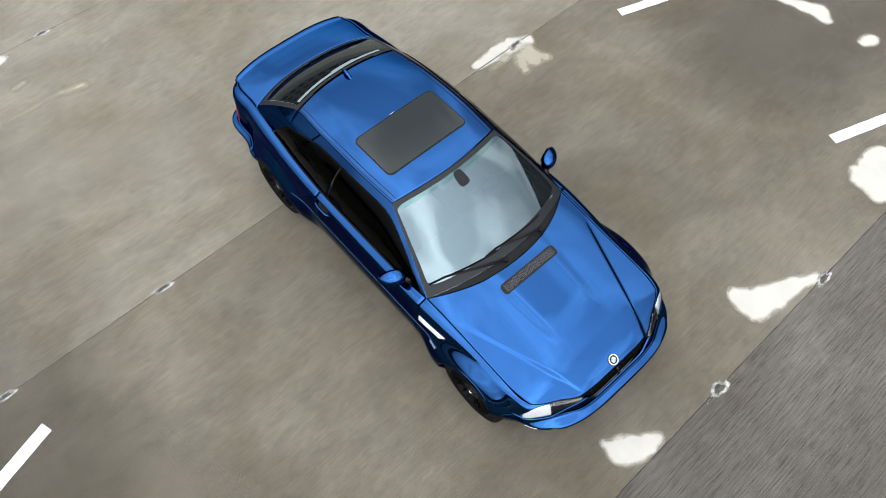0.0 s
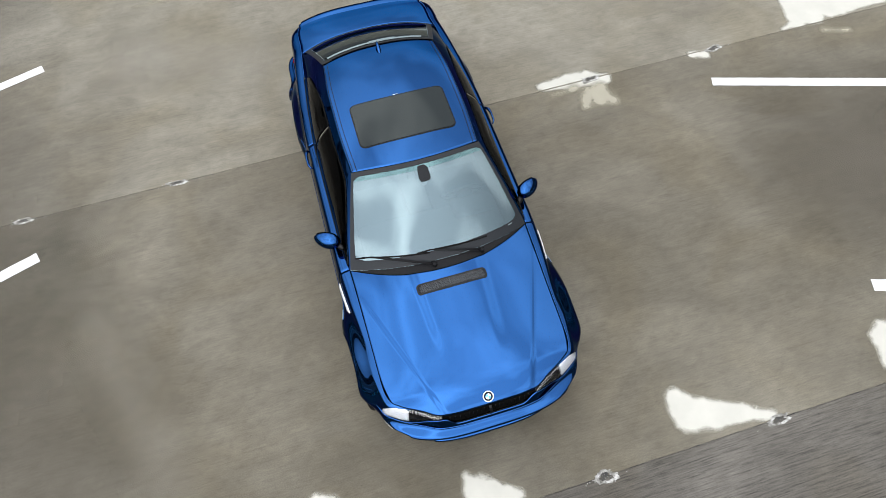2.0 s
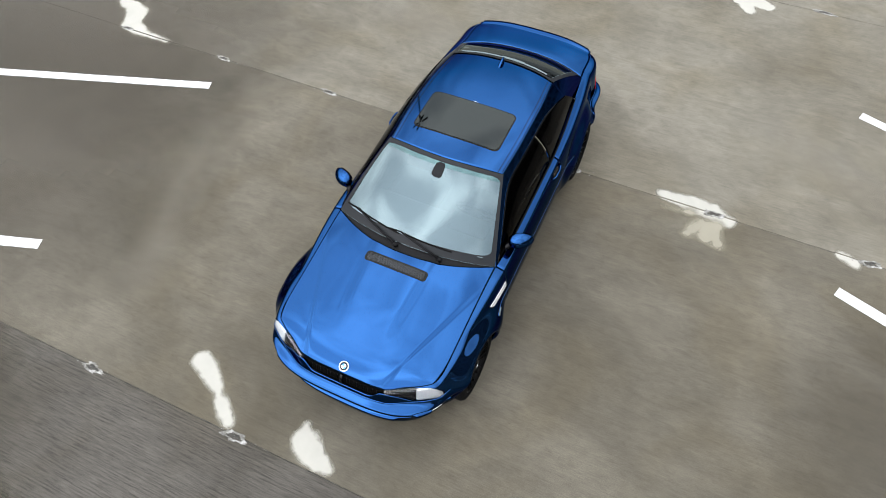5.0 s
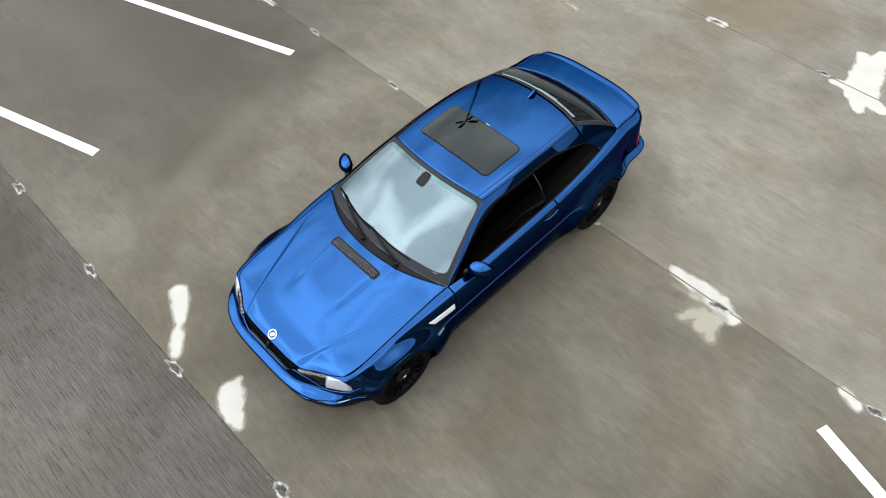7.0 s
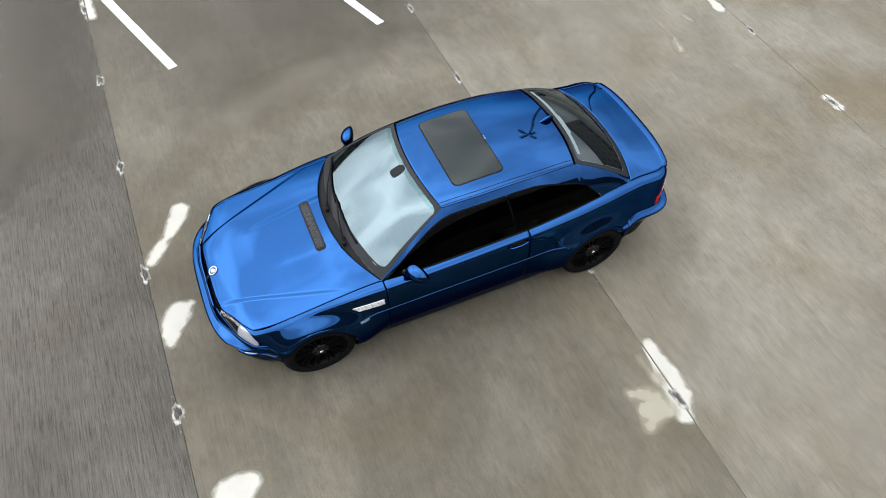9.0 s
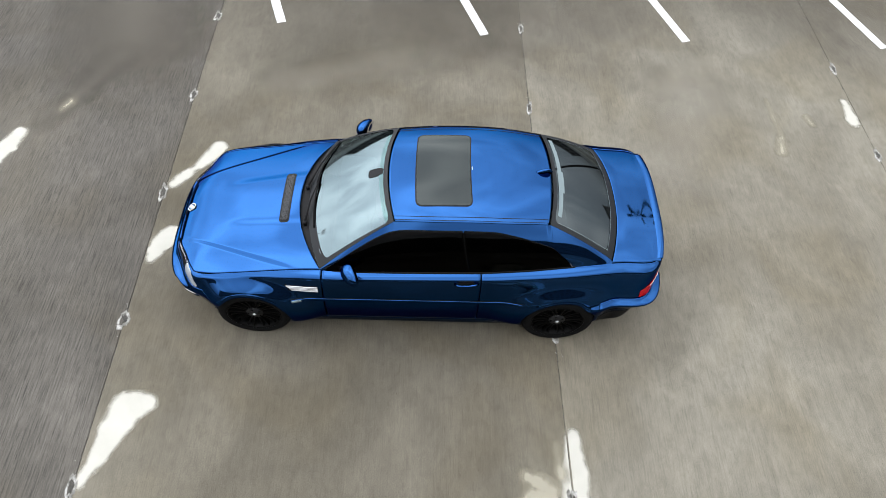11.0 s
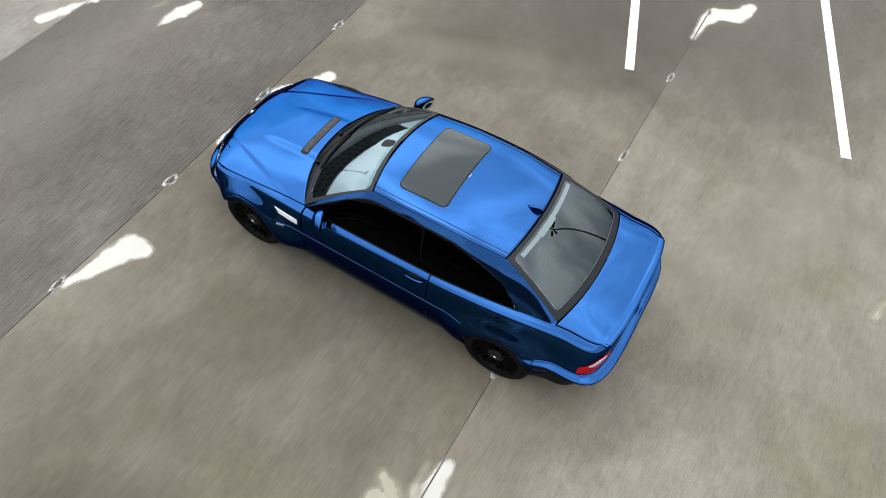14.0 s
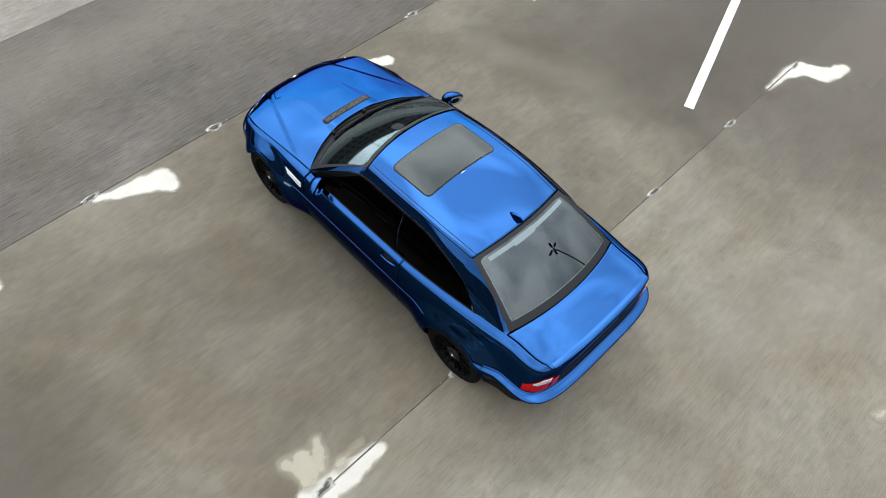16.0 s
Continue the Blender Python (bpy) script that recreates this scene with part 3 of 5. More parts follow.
# height, half width along the car, nose and tail of each level from the sill to the shoulder, and how square its ends are
LEVELS = [
    dict(z=[(-0.05, 0.20), (0.2, 0.18), (0.6, 0.13), (1.3, 0.12), (3.0, 0.12), (4.0, 0.18), (4.49, 0.24)], w=[(0.4, 0.75), (0.9, 0.785), (3.5, 0.79), (4.0, 0.75)], nose=0.05, tail=4.32, n0=2.9, n1=3.2),
    dict(z=[(-0.05, 0.40), (0.4, 0.37), (0.9, 0.32), (3.5, 0.34), (4.0, 0.40), (4.49, 0.43)], w=[(0.5, 0.785), (0.9, 0.808), (1.4, 0.846), (2.8, 0.848), (3.4, 0.83), (4.0, 0.785)], nose=0.04, tail=4.38, n0=3.3, n1=3.4),
    dict(z=[(-0.05, 0.540), (0.4, 0.53), (0.9, 0.50), (3.4, 0.53), (3.75, 0.566), (4.49, 0.566)], w=[(0.4, 0.838), (0.85, 0.826), (1.4, 0.868), (2.8, 0.868), (3.4, 0.852), (4.0, 0.848)], nose=-0.02, tail=4.465, n0=3.3, n1=4.2),
    dict(z=[(-0.05, 0.59), (0.7, 0.625), (3.4, 0.635), (3.75, 0.616), (4.49, 0.606)], w=[(0.4, 0.818), (0.85, 0.818), (1.4, 0.866), (2.8, 0.866), (3.3, 0.850), (3.7, 0.826), (4.0, 0.792)], nose=0.045, tail=4.375, plan=[(0, 0, 0.045), (0.2, 0.20, 0.047), (0.33, 0.36, 0.062), (0.5, 0.53, 0.135), (0.7, 0.71, 0.238), (0.8, 0.776, 0.30), (0.9, 0.806, 0.43), (1, 0.817, 0.75)], n0=3.1, n1=4.4),
    dict(z=None, w=[(0.35, 0.765), (0.785, 0.774), (1.2, 0.806), (1.6, 0.826), (2.8, 0.828), (3.2, 0.812), (3.6, 0.780), (4.0, 0.736)], nose=0.075, tail=4.38, plan=[(0, 0, 0.078), (0.2, 0.20, 0.080), (0.33, 0.355, 0.092), (0.5, 0.510, 0.170), (0.7, 0.670, 0.264), (0.8, 0.732, 0.318), (0.9, 0.763, 0.45), (1, 0.773, 0.75)], n0=3.3, n1=4.6),
    dict(z=[(0.05, 0.69), (0.19, 0.719), (0.306, 0.736), (0.75, 0.80), (1.41, 0.885), (2.0, 0.90), (2.7, 0.925), (3.5, 0.96), (3.9, 0.980), (4.37, 0.968)], w=[(0.30, 0.735), (0.75, 0.737), (1.41, 0.748), (1.7, 0.765), (2.7, 0.768), (3.1, 0.750), (3.5, 0.712), (3.9, 0.672), (4.0, 0.662)], nose=0.10, tail=4.375, plan=[(0, 0, 0.10), (0.2, 0.20, 0.102), (0.33, 0.35, 0.116), (0.5, 0.495, 0.19), (0.7, 0.645, 0.275), (0.8, 0.705, 0.33), (0.9, 0.734, 0.46), (1, 0.737, 0.75)], n0=4.0, n1=5.0),
]
SHOULDER = len(LEVELS) - 1


def level_z(k, s):
    if k == 4:
        return level_z(3, s) + 0.885 * (level_z(5, s) - level_z(3, s))
    return pchip(LEVELS[k]["z"], s)


def level_at(k, u):
    """The place on level k: u from 0 (middle of the nose) over 1 and 2 (ends of the caps) to 3 (middle of the tail)."""
    L = LEVELS[k]
    u = np.asarray(u, float)
    a = np.clip(u, 0, 1) * math.pi / 2
    b = np.clip(3 - u, 0, 1) * math.pi / 2
    reach0, reach1 = FRONT_CAP - L["nose"], L["tail"] - REAR_CAP
    s = np.where(u < 1, L["nose"] + reach0 * (1 - np.cos(a) ** (2 / L["n0"])), FRONT_CAP + (u - 1) * (REAR_CAP - FRONT_CAP))
    s = np.where(u > 2, L["tail"] - reach1 * (1 - np.cos(b) ** (2 / L["n1"])), s)
    w = pchip(L["w"], s)
    w = np.where(u < 1, w * np.sin(a) ** (2 / L["n0"]), w)
    if "plan" in L:
        w = np.where(u < 1, pchip([(q, x) for q, x, y in L["plan"]], np.minimum(u, 1)), w)
        s = np.where(u < 1, pchip([(q, y) for q, x, y in L["plan"]], np.minimum(u, 1)), s)
    w = np.where(u > 2, w * np.sin(b) ** (2 / L["n1"]), w)
    return np.stack([w, s, level_z(k, s)], -1)


def flare(P):
    """The swollen wheel arches: a bulge that follows each arch and dies away above it."""
    out = np.zeros(P.shape[:-1])
    for y, room, deep in zip(AXLES, (0.125, 0.165), (0.088, 0.060)):
        far = np.hypot(P[..., 1] - y, P[..., 2] - HUB_Z)
        room = 0.34 + (room - 0.34) * np.clip((P[..., 2] - HUB_Z) / np.maximum(far, 1e-6), 0, 1) ** 2
        out = np.maximum(out, deep * (1 - step01(ARCH_R + 0.012, ARCH_R + room, far)))
    return out * step01(0.30, 0.55, P[..., 1]) * (1 - step01(3.82, 4.05, P[..., 1])) * step01(0.10, 0.30, P[..., 2])


def shell(u, v):
    """The outer skin: v from 0 at the sill to 5 at the shoulder, smooth through the levels without overshoot."""
    u, v = np.broadcast_arrays(np.asarray(u, float), np.asarray(v, float))
    K = np.stack([level_at(k, u) for k in range(len(LEVELS))])
    D = np.diff(K, axis=0)
    M = np.zeros_like(K)
    M[0], M[-1] = D[0], D[-1]
    same = D[:-1] * D[1:] > 0
    M[1:-1] = np.where(same, 2 * D[:-1] * D[1:] / np.where(same, D[:-1] + D[1:], 1), 0)
    i = np.clip(np.floor(v).astype(int), 0, SHOULDER - 1)
    t = (v - i)[..., None]
    pick = lambda A, k: np.take_along_axis(A, k[None, ..., None], 0)[0]
    p0, p1, m0, m1 = pick(K, i), pick(K, i + 1), pick(M, i), pick(M, i + 1)
    P = (1 + 2 * t) * (1 - t) ** 2 * p0 + t * (1 - t) ** 2 * m0 + t * t * (3 - 2 * t) * p1 + t * t * (t - 1) * m1
    P[..., 0] += flare(P) * (1 - step01(4.0, 4.9, v))
    return P


def u_of(s, k=2):
    """The u at which level k passes s on the flank."""
    if FRONT_CAP <= s <= REAR_CAP:
        return 1 + (s - FRONT_CAP) / (REAR_CAP - FRONT_CAP)
    us = np.linspace(0, 1, 2000) if s < FRONT_CAP else np.linspace(2, 3, 2000)
    return float(us[np.argmin(abs(level_at(k, us)[:, 1] - s))])


def mirrored(P, side):
    P = np.array(P, float)
    P[..., 0] *= side
    return P


def skin_panel(name, us, vs, side, mat=None, parent=None, arches=True, label="", offset=0.0, flange=0.012, cut=None, warp=None):
    """A panel of the skin over ranges of u and v, or of what warp makes of them, with the wheel arches cut out."""
    U, V = np.meshgrid(us, vs, indexing="ij")
    if warp is not None:
        U, V = warp(U, V)
    P = shell(U, V)
    if offset:
        nor = np.cross(np.gradient(P, axis=0), np.gradient(P, axis=1))
        nor /= np.linalg.norm(nor, axis=2, keepdims=True) + 1e-9
        P = P + nor * offset
    keep = None
    if arches:
        keep = np.ones((len(us) - 1, len(vs) - 1), bool)
        mid = (P[1:, 1:] + P[:-1, 1:] + P[1:, :-1] + P[:-1, :-1]) / 4
        for y in AXLES:
            keep &= np.hypot(mid[..., 1] - y, mid[..., 2] - HUB_Z) > ARCH_R
            near = np.hypot(P[..., 1] - y, P[..., 2] - HUB_Z)
            edge = abs(near - ARCH_R) < 0.014
            pull = np.where(edge, ARCH_R / np.maximum(near, 1e-6), 1.0)
            P[..., 1] = y + (P[..., 1] - y) * pull
            P[..., 2] = HUB_Z + (P[..., 2] - HUB_Z) * pull
    if cut is not None:
        mine = cut((U[1:, 1:] + U[:-1, :-1]) / 2, (V[1:, 1:] + V[:-1, :-1]) / 2)
        keep = mine if keep is None else keep & mine
    bm = grid_bm(mirrored(P, side), flip=side < 0, flange=flange, keep=keep)
    return part(name, bm, mat or M_PAINT, parent or car, label)


def span(a, b, step):
    return np.linspace(a, b, max(2, int(round((b - a) / step)) + 1))


GAP = 0.003
UG = GAP / 3.25
U_BUMPER, U_TAIL = u_of(0.46), u_of(3.845)
U_DOOR0, U_DOOR1 = u_of(1.43), u_of(2.78)
U_LAMP0, U_LAMP1 = 0.345, 0.835
U_BOOT = 2.62


def lamp_top(u):
    """The upper edge of the headlamp, falling towards its outer tip."""
    return 4.97 - 1.72 * np.clip((u - 0.58) / 0.255, 0, 1) ** 1.3


def lamp_low(u):
    """The upper edge of the front bumper: under the grille, up at its ends, and down along the headlamp."""
    u = abs(u)
    inner = 3.26 + 0.76 * step01(0.24, 0.34, u)
    outer = 3.04 + 0.98 * np.clip((0.60 - u) / 0.26, 0, 1) ** 1.25
    return np.where(u < 0.34, inner, outer)


def bumper_low(u):
    """The lower edge of the front bumper, cut up over the corner intakes."""
    return 1.78 + 0.40 * step01(0.33, 0.47, abs(u)) * (1 - 0.7 * step01(0.50, 0.74, abs(u)))


def cap_panel(name, us, vs, mat=None, parent=None, label="", offset=0.0, flange=0.012, warp=None):
    """A panel round the nose (u to both sides of 0) or the tail (both sides of 3)."""
    U, V = np.meshgrid(us, vs, indexing="ij")
    if warp is not None:
        U, V = warp(U, V)
    P = shell(abs(U) if us[0] < 0 else np.where(U > 3, 6 - U, U), V)
    P[..., 0] *= np.where(U < 0, -1, 1) if us[0] < 0 else np.where(U > 3, -1, 1)
    if offset:
        nor = np.cross(np.gradient(P, axis=0), np.gradient(P, axis=1))
        P = P + offset * nor / (np.linalg.norm(nor, axis=2, keepdims=True) + 1e-9)
    return part(name, grid_bm(P, flange=flange), mat or M_PAINT, parent or car, label)


def round_us(u, step=0.01):
    """u from one flank round the nose to the other."""
    a = span(0, u, step)
    return np.r_[-a[::-1], a[1:]]


def tail_us(u, step=0.01):
    a = span(u, 3, step)
    return np.r_[a, (6 - a[::-1])[1:]]


underbody = part("underbody", box_bm(-0.60, 0.20, 0.13, 0.60, 4.30, 0.40, 0.04, 2), M_PLASTIC, car, "black underbody")
# wide unseen pan, added to keep light from under the sills
part("floor_pan", box_bm(-0.77, 1.17, 0.12, 0.77, 3.13, 0.30, 0.02, 2), M_PLASTIC, car, "black floor pan")
for side in (1, -1):
    skin_panel("front_fender", span(0.60, U_DOOR0 - UG, 0.004), span(0.7, 5, 0.06), side, cut=lambda u, v: ((u > U_BUMPER) | (v > 3.05)) & ((u > U_LAMP1) | (v > lamp_top(u))))
    skin_panel("door", span(U_DOOR0 + UG, U_DOOR1 - UG, 0.008), span(0.72, 5, 0.1), side, arches=False)
    skin_panel("rear_quarter", span(U_DOOR1 + UG, U_BOOT - 0.006, 0.0042), span(0.7, 5, 0.07), side, cut=lambda u, v: (u < U_TAIL) | (v > 3.05))
    skin_panel("side_skirt", span(u_of(1.09), u_of(3.20), 0.008), span(0, 0.68, 0.08), side)
    moulding = skin_panel("side_moulding", span(u_of(1.15), u_of(3.16), 0.01), span(2.70, 2.92, 0.05), side, offset=0.005, flange=0.006)
    skin_panel("moulding_gap", span(u_of(1.15), u_of(3.16), 0.01), span(2.93, 2.98, 0.02), side, offset=0.002, mat=M_GLOSS, parent=moulding, flange=0.002, label="dark gap above the moulding")

front_bumper = cap_panel("front_bumper", round_us(U_BUMPER), span(0, 1, 0.07), warp=lambda u, f: (u, bumper_low(u) + (3.0 - bumper_low(u)) * f))
cap_panel("air_intake", round_us(0.62), span(0.62, 2.3, 0.1), M_PLASTIC, front_bumper, "black lower air intake", offset=-0.03)
cap_panel("front_lip", round_us(U_BUMPER), span(0, 0.6, 0.1), None, front_bumper)


def ledge(name, u0, u1, v, reach, deep, label=""):
    """A shelf standing out of the lower bumper, flat on top and rounded in front."""
    u = span(u0, u1, 0.01)
    base = shell(abs(u), v)
    base[:, 0] *= np.sign(u)
    along = np.gradient(base, axis=0)
    out = np.stack([along[:, 1], -along[:, 0], 0 * u], -1)
    out /= np.linalg.norm(out, axis=1, keepdims=True)
    ends = np.minimum(1, np.minimum(u - u0, u1 - u) / 0.05 + 0.15)[:, None]
    rows = [base + out * r * ends + (0, 0, z) for r, z in ((-0.05, 0.014), (reach * 0.7, 0.010), (reach, 0.0), (reach * 0.9, -deep * 0.5), (0.0, -deep))]
    return part(name, grid_bm(np.stack(rows, 1), flip=True), M_PAINT, front_bumper, label)


ledge("splitter", -0.31, 0.31, 0.55, 0.022, 0.05, "blue splitter under the intake")
for side in (1, -1):
    skin_panel("bumper_corner", span(0.44, U_BUMPER, 0.01), span(0.95, 2.35, 0.1), side, M_GLOSS, parent=front_bumper, label="black corner intake", offset=-0.022)
    skin_panel("lower_corner", span(0.42, U_BUMPER, 0.01), span(0.55, 0.98, 0.1), side, None, front_bumper)
    ledge("corner_fin", 0.42 if side > 0 else -0.66, 0.66 if side > 0 else -0.42, 1.02, 0.020, 0.04)
    skin_panel("side_marker", span(0.60, 0.70, 0.01), span(1.62, 1.86, 0.06), side, M_CLEARLENS, front_bumper, False, "white marker lens", 0.004, 0.006)
    skin_panel("rear_marker", span(u_of(1.16), u_of(1.24), 0.004), span(2.74, 2.88, 0.06), side, M_STRIP, moulding, False, "pale side repeater lens", 0.009, 0.006)
rear_bumper = cap_panel("rear_bumper", tail_us(U_TAIL), span(0.9, 3.0, 0.08))
cap_panel("diffuser", tail_us(U_TAIL), span(0, 0.88, 0.1), M_PLASTIC, rear_bumper, "black rear diffuser")


# rolled lips round the wheel arches
LU, LV = np.meshgrid(np.linspace(0.3, 2.5, 900), np.linspace(0, 5, 160), indexing="ij")
SKIN = shell(LU, LV).reshape(-1, 3)


def skin_w(s, z):
    """The half width of the skin at a place along the car and a height."""
    near = (SKIN[:, 1] - s) ** 2 + (SKIN[:, 2] - z) ** 2
    k = np.argsort(near)[:4]
    return float((SKIN[k, 0] / (near[k] + 1e-7)).sum() / (1 / (near[k] + 1e-7)).sum())


for y in AXLES:
    g = np.linspace(radians(-22), radians(202), 70)
    cs, sn = np.cos(g), np.sin(g)
    rows = []
    for dr, dw in ((0.034, -0.006), (0.024, 0.0035), (0.010, 0.006), (-0.002, 0.005), (-0.007, -0.004), (-0.007, -0.03)):
        out = ARCH_R + max(dr, 0.004)
        w = np.array([skin_w(y + out * p, HUB_Z + out * max(q, -0.38)) for p, q in zip(cs, sn)])
        w = np.convolve(np.pad(w, 3, mode="edge"), np.ones(7) / 7, "valid")
        rows.append(np.stack([w + dw, y + (ARCH_R + dr) * cs, HUB_Z + (ARCH_R + dr) * sn], -1))
    for side in (1, -1):
        part("arch_lip", grid_bm(mirrored(np.stack(rows, 1), side), flip=side > 0), M_PAINT, car)


# headlamps
def in_lamp(u, f):
    """u as it is, f from the lower edge of the headlamp (0) to its upper one (1)."""
    low = lamp_low(u) + 0.02
    return u, low + (lamp_top(u) - low) * f


def in_corner(t, f):
    """The clear outer end of the headlamp, its inner edge bowed."""
    inner = 0.590 + 0.045 * (f - 0.3) ** 2 + 0.02 * f
    return in_lamp(inner + (U_LAMP1 - 0.015 - inner) * t, f)


for side in (1, -1):
    lamp = skin_panel("headlamp", span(U_LAMP0 - 0.004, U_LAMP1 - 0.01, 0.01), span(0, 1, 0.08), side, M_GLOSS, car, False, "headlamp with dark projectors and clear corner", -0.022, 0.02, warp=in_lamp)
    skin_panel("corner_lens", span(0, 1, 0.05), span(0.06, 0.95, 0.06), side, M_SILVER, lamp, False, "silver white corner indicator", -0.004, 0.012, warp=in_corner)
    skin_panel("lens", span(U_LAMP0, U_LAMP1 - 0.012, 0.01), span(0.02, 0.99, 0.08), side, M_LENS, lamp, False, "clear headlamp lens", 0.0, 0.004, warp=in_lamp)
    for u, r, mat in ((0.47, 0.034, M_RIM), (0.575, 0.044, M_CHROME)):
        c = shell(u, in_lamp(u, 0.38)[1]) * (side, 1, 1)
        bm = lathe_bm([(0.0, 0.0), (0.004, 0.3 * r), (0.012, 0.7 * r), (0.03, 0.9 * r), (0.05, r)] if mat is M_RIM else [(0.0, 0.0), (0.003, 0.2 * r), (0.01, 0.4 * r), (0.02, 0.5 * r)], 20)
        bmesh.ops.rotate(bm, cent=(0, 0, 0), matrix=Matrix.Rotation(radians(90), 3, "Z"), verts=bm.verts)
        bmesh.ops.translate(bm, vec=(c[0] * 0.985, c[1] + 0.014, c[2] - 0.022), verts=bm.verts)
        part("projector", bm, mat, lamp)

# grille
cap_panel("bumper_top", round_us(0.60), span(0, 1, 0.1), None, front_bumper, warp=lambda u, f: (u, 3.02 + (lamp_low(u) - 3.02) * f))
grille = cap_panel("grille", round_us(U_LAMP0), span(3.15, 4.93, 0.1), M_VOID, None, "black twin grille", offset=-0.03)
cap_panel("grille_bar", round_us(0.011, 0.003), span(3.24, 4.93, 0.1), M_GLOSS, grille, offset=-0.004)
for side in (1, -1):
    for k in range(9):
        u = 0.04 + 0.031 * k
        skin_panel("slat", np.array([u, u + 0.004]), span(3.35, 4.5, 0.2), side, M_GLOSS, grille, False, "", -0.026, 0.004)

# tail lamps
for side in (1, -1):
    top = lambda u: np.minimum(3.34 + 1.0 * (u - 2.15), 3.64)
    tail = skin_panel("tail_lamp", span(2.15, 2.60, 0.01), span(0, 1, 0.08), side, M_RED, car, False, "red tail lamp", 0.005, 0.01, warp=lambda u, f: (u, 3.10 + (top(u) - 3.10) * f))
    skin_panel("indicator", span(2.30, 2.595, 0.01), span(0, 1, 0.12), side, M_CLEARLENS, tail, False, "white upper lens", 0.0085, 0.006, warp=lambda u, f: (u, top(u) - 0.02 - (0.03 + 0.13 * step01(2.28, 2.42, u)) * (1 - f)))
    skin_panel("boot_lamp", span(U_BOOT + 0.01, 2.72, 0.01), span(3.14, 3.5, 0.06), side, M_RED, car, False, "red inner tail lamp", 0.005, 0.01)


# bonnet
def hood_front(w):
    us = np.linspace(0, 1, 1500)
    e = level_at(5, us)
    return np.interp(abs(w), e[:, 0], e[:, 1])


def seam_w(s):
    us = np.linspace(0, 3, 4000)
    e = level_at(5, us)
    return np.interp(s, e[:, 1], e[:, 0])


HOOD_Z = [(0.05, 0.685), (0.10, 0.715), (0.144, 0.742), (0.25, 0.780), (0.5, 0.835), (0.8, 0.885), (1.1, 0.938), (1.3, 0.965), (1.45, 0.985)]


def hood_z(w, s):
    w = abs(w)
    e = seam_w(np.maximum(s, 0.116))
    zc, ze = pchip(HOOD_Z, s), pchip(LEVELS[5]["z"], s)
    r = np.clip(w / e, 0, 1)
    z = ze + (zc - ze) * (1 - r ** (2.4 + 1.2 * (1 - step01(0.15, 0.7, s))))
    crease = 0.30 + 0.40 * (s - 0.05) / 1.10
    z = z - 0.010 * step01(-0.008, 0.034, w - crease) * step01(0.03, 0.2, s) * (1 - r**6)
    edge = 0.275 - 0.06 * (1.2 - s)
    dome = (1 - step01(edge - 0.05, edge + 0.05, w)) * step01(0.36, 0.72, s - 0.05 * (w / 0.3) ** 2)
    return z + 0.011 * dome


def hood_rear(w):
    return 1.178 + 0.232 * (abs(w) / 0.73) ** 2.2


ww = np.linspace(-1, 1, 121)
tt = np.linspace(0, 1, 90)
T, R = np.meshgrid(tt, ww, indexing="ij")
S0, S1 = hood_front(R * 0.70), hood_rear(R * 0.74)
S = S0 + (S1 - S0) * T
Wd = R * (seam_w(np.maximum(S, 0.32)) - 0.004)
S = hood_front(Wd) + 0.002 + (hood_rear(Wd) - hood_front(Wd) - 0.002) * T
hood = part("bonnet", grid_bm(np.stack([Wd, S, hood_z(Wd, S)], -1), flip=True, flange=0.012), M_PAINT, car)


# windscreen, roof and rear window
def between(a, b, t):
    return a + (b - a) * t


def screen_at(a, b):
    """The windscreen: a across from -1 to 1, b from the bottom to the top."""
    low = np.stack([a * 0.741, 1.258 + 0.158 * abs(a) ** 2.2, 0.962 - 0.072 * abs(a) ** 2.2], -1)
    top = np.stack([a * 0.535, 1.965 + 0.075 * abs(a) ** 2.0, 1.352 - 0.05 * abs(a) ** 2.4], -1)
    P = between(low, top, b[..., None])
    P[..., 2] += 0.028 * b * (1 - b) * 4
    return P


B, A = np.meshgrid(np.linspace(0, 1, 40), np.linspace(-1, 1, 60), indexing="ij")
windscreen = part("windscreen", grid_bm(screen_at(A, B), flip=True), M_SCREEN, car)
windscreen.visible_shadow = False

RAIL_W = [(1.9, 0.528), (2.04, 0.535), (2.5, 0.555), (2.9, 0.552), (3.32, 0.525), (3.45, 0.52)]
RAIL_Z = [(1.9, 1.29), (2.04, 1.302), (2.4, 1.328), (2.8, 1.332), (3.1, 1.318), (3.32, 1.292), (3.45, 1.275)]
CROWN_Z = [(1.9, 1.343), (1.965, 1.352), (2.3, 1.378), (2.7, 1.386), (3.1, 1.372), (3.37, 1.340), (3.5, 1.32)]


CROWN_FIT = np.polyfit(*np.array(CROWN_Z).T, 4)
RAIL_FIT = np.polyfit(*np.array(RAIL_Z).T, 4)


def roof_z(a, s):
    crown, rail = np.polyval(CROWN_FIT, s), np.polyval(RAIL_FIT, s)
    return crown - (crown - rail) * abs(a) ** 2.6


def roof_at(a, t):
    s0, s1 = 1.965 + 0.075 * abs(a) ** 2, 3.375 - 0.055 * abs(a) ** 2
    s = s0 + (s1 - s0) * t
    return np.stack([a * pchip(RAIL_W, s), s, roof_z(a, s)], -1)


T, A = np.meshgrid(np.linspace(0.006, 0.996, 70), np.linspace(-1, 1, 60), indexing="ij")
roof = part("roof", grid_bm(roof_at(A, T), flip=True, flange=0.01), M_PAINT, car)


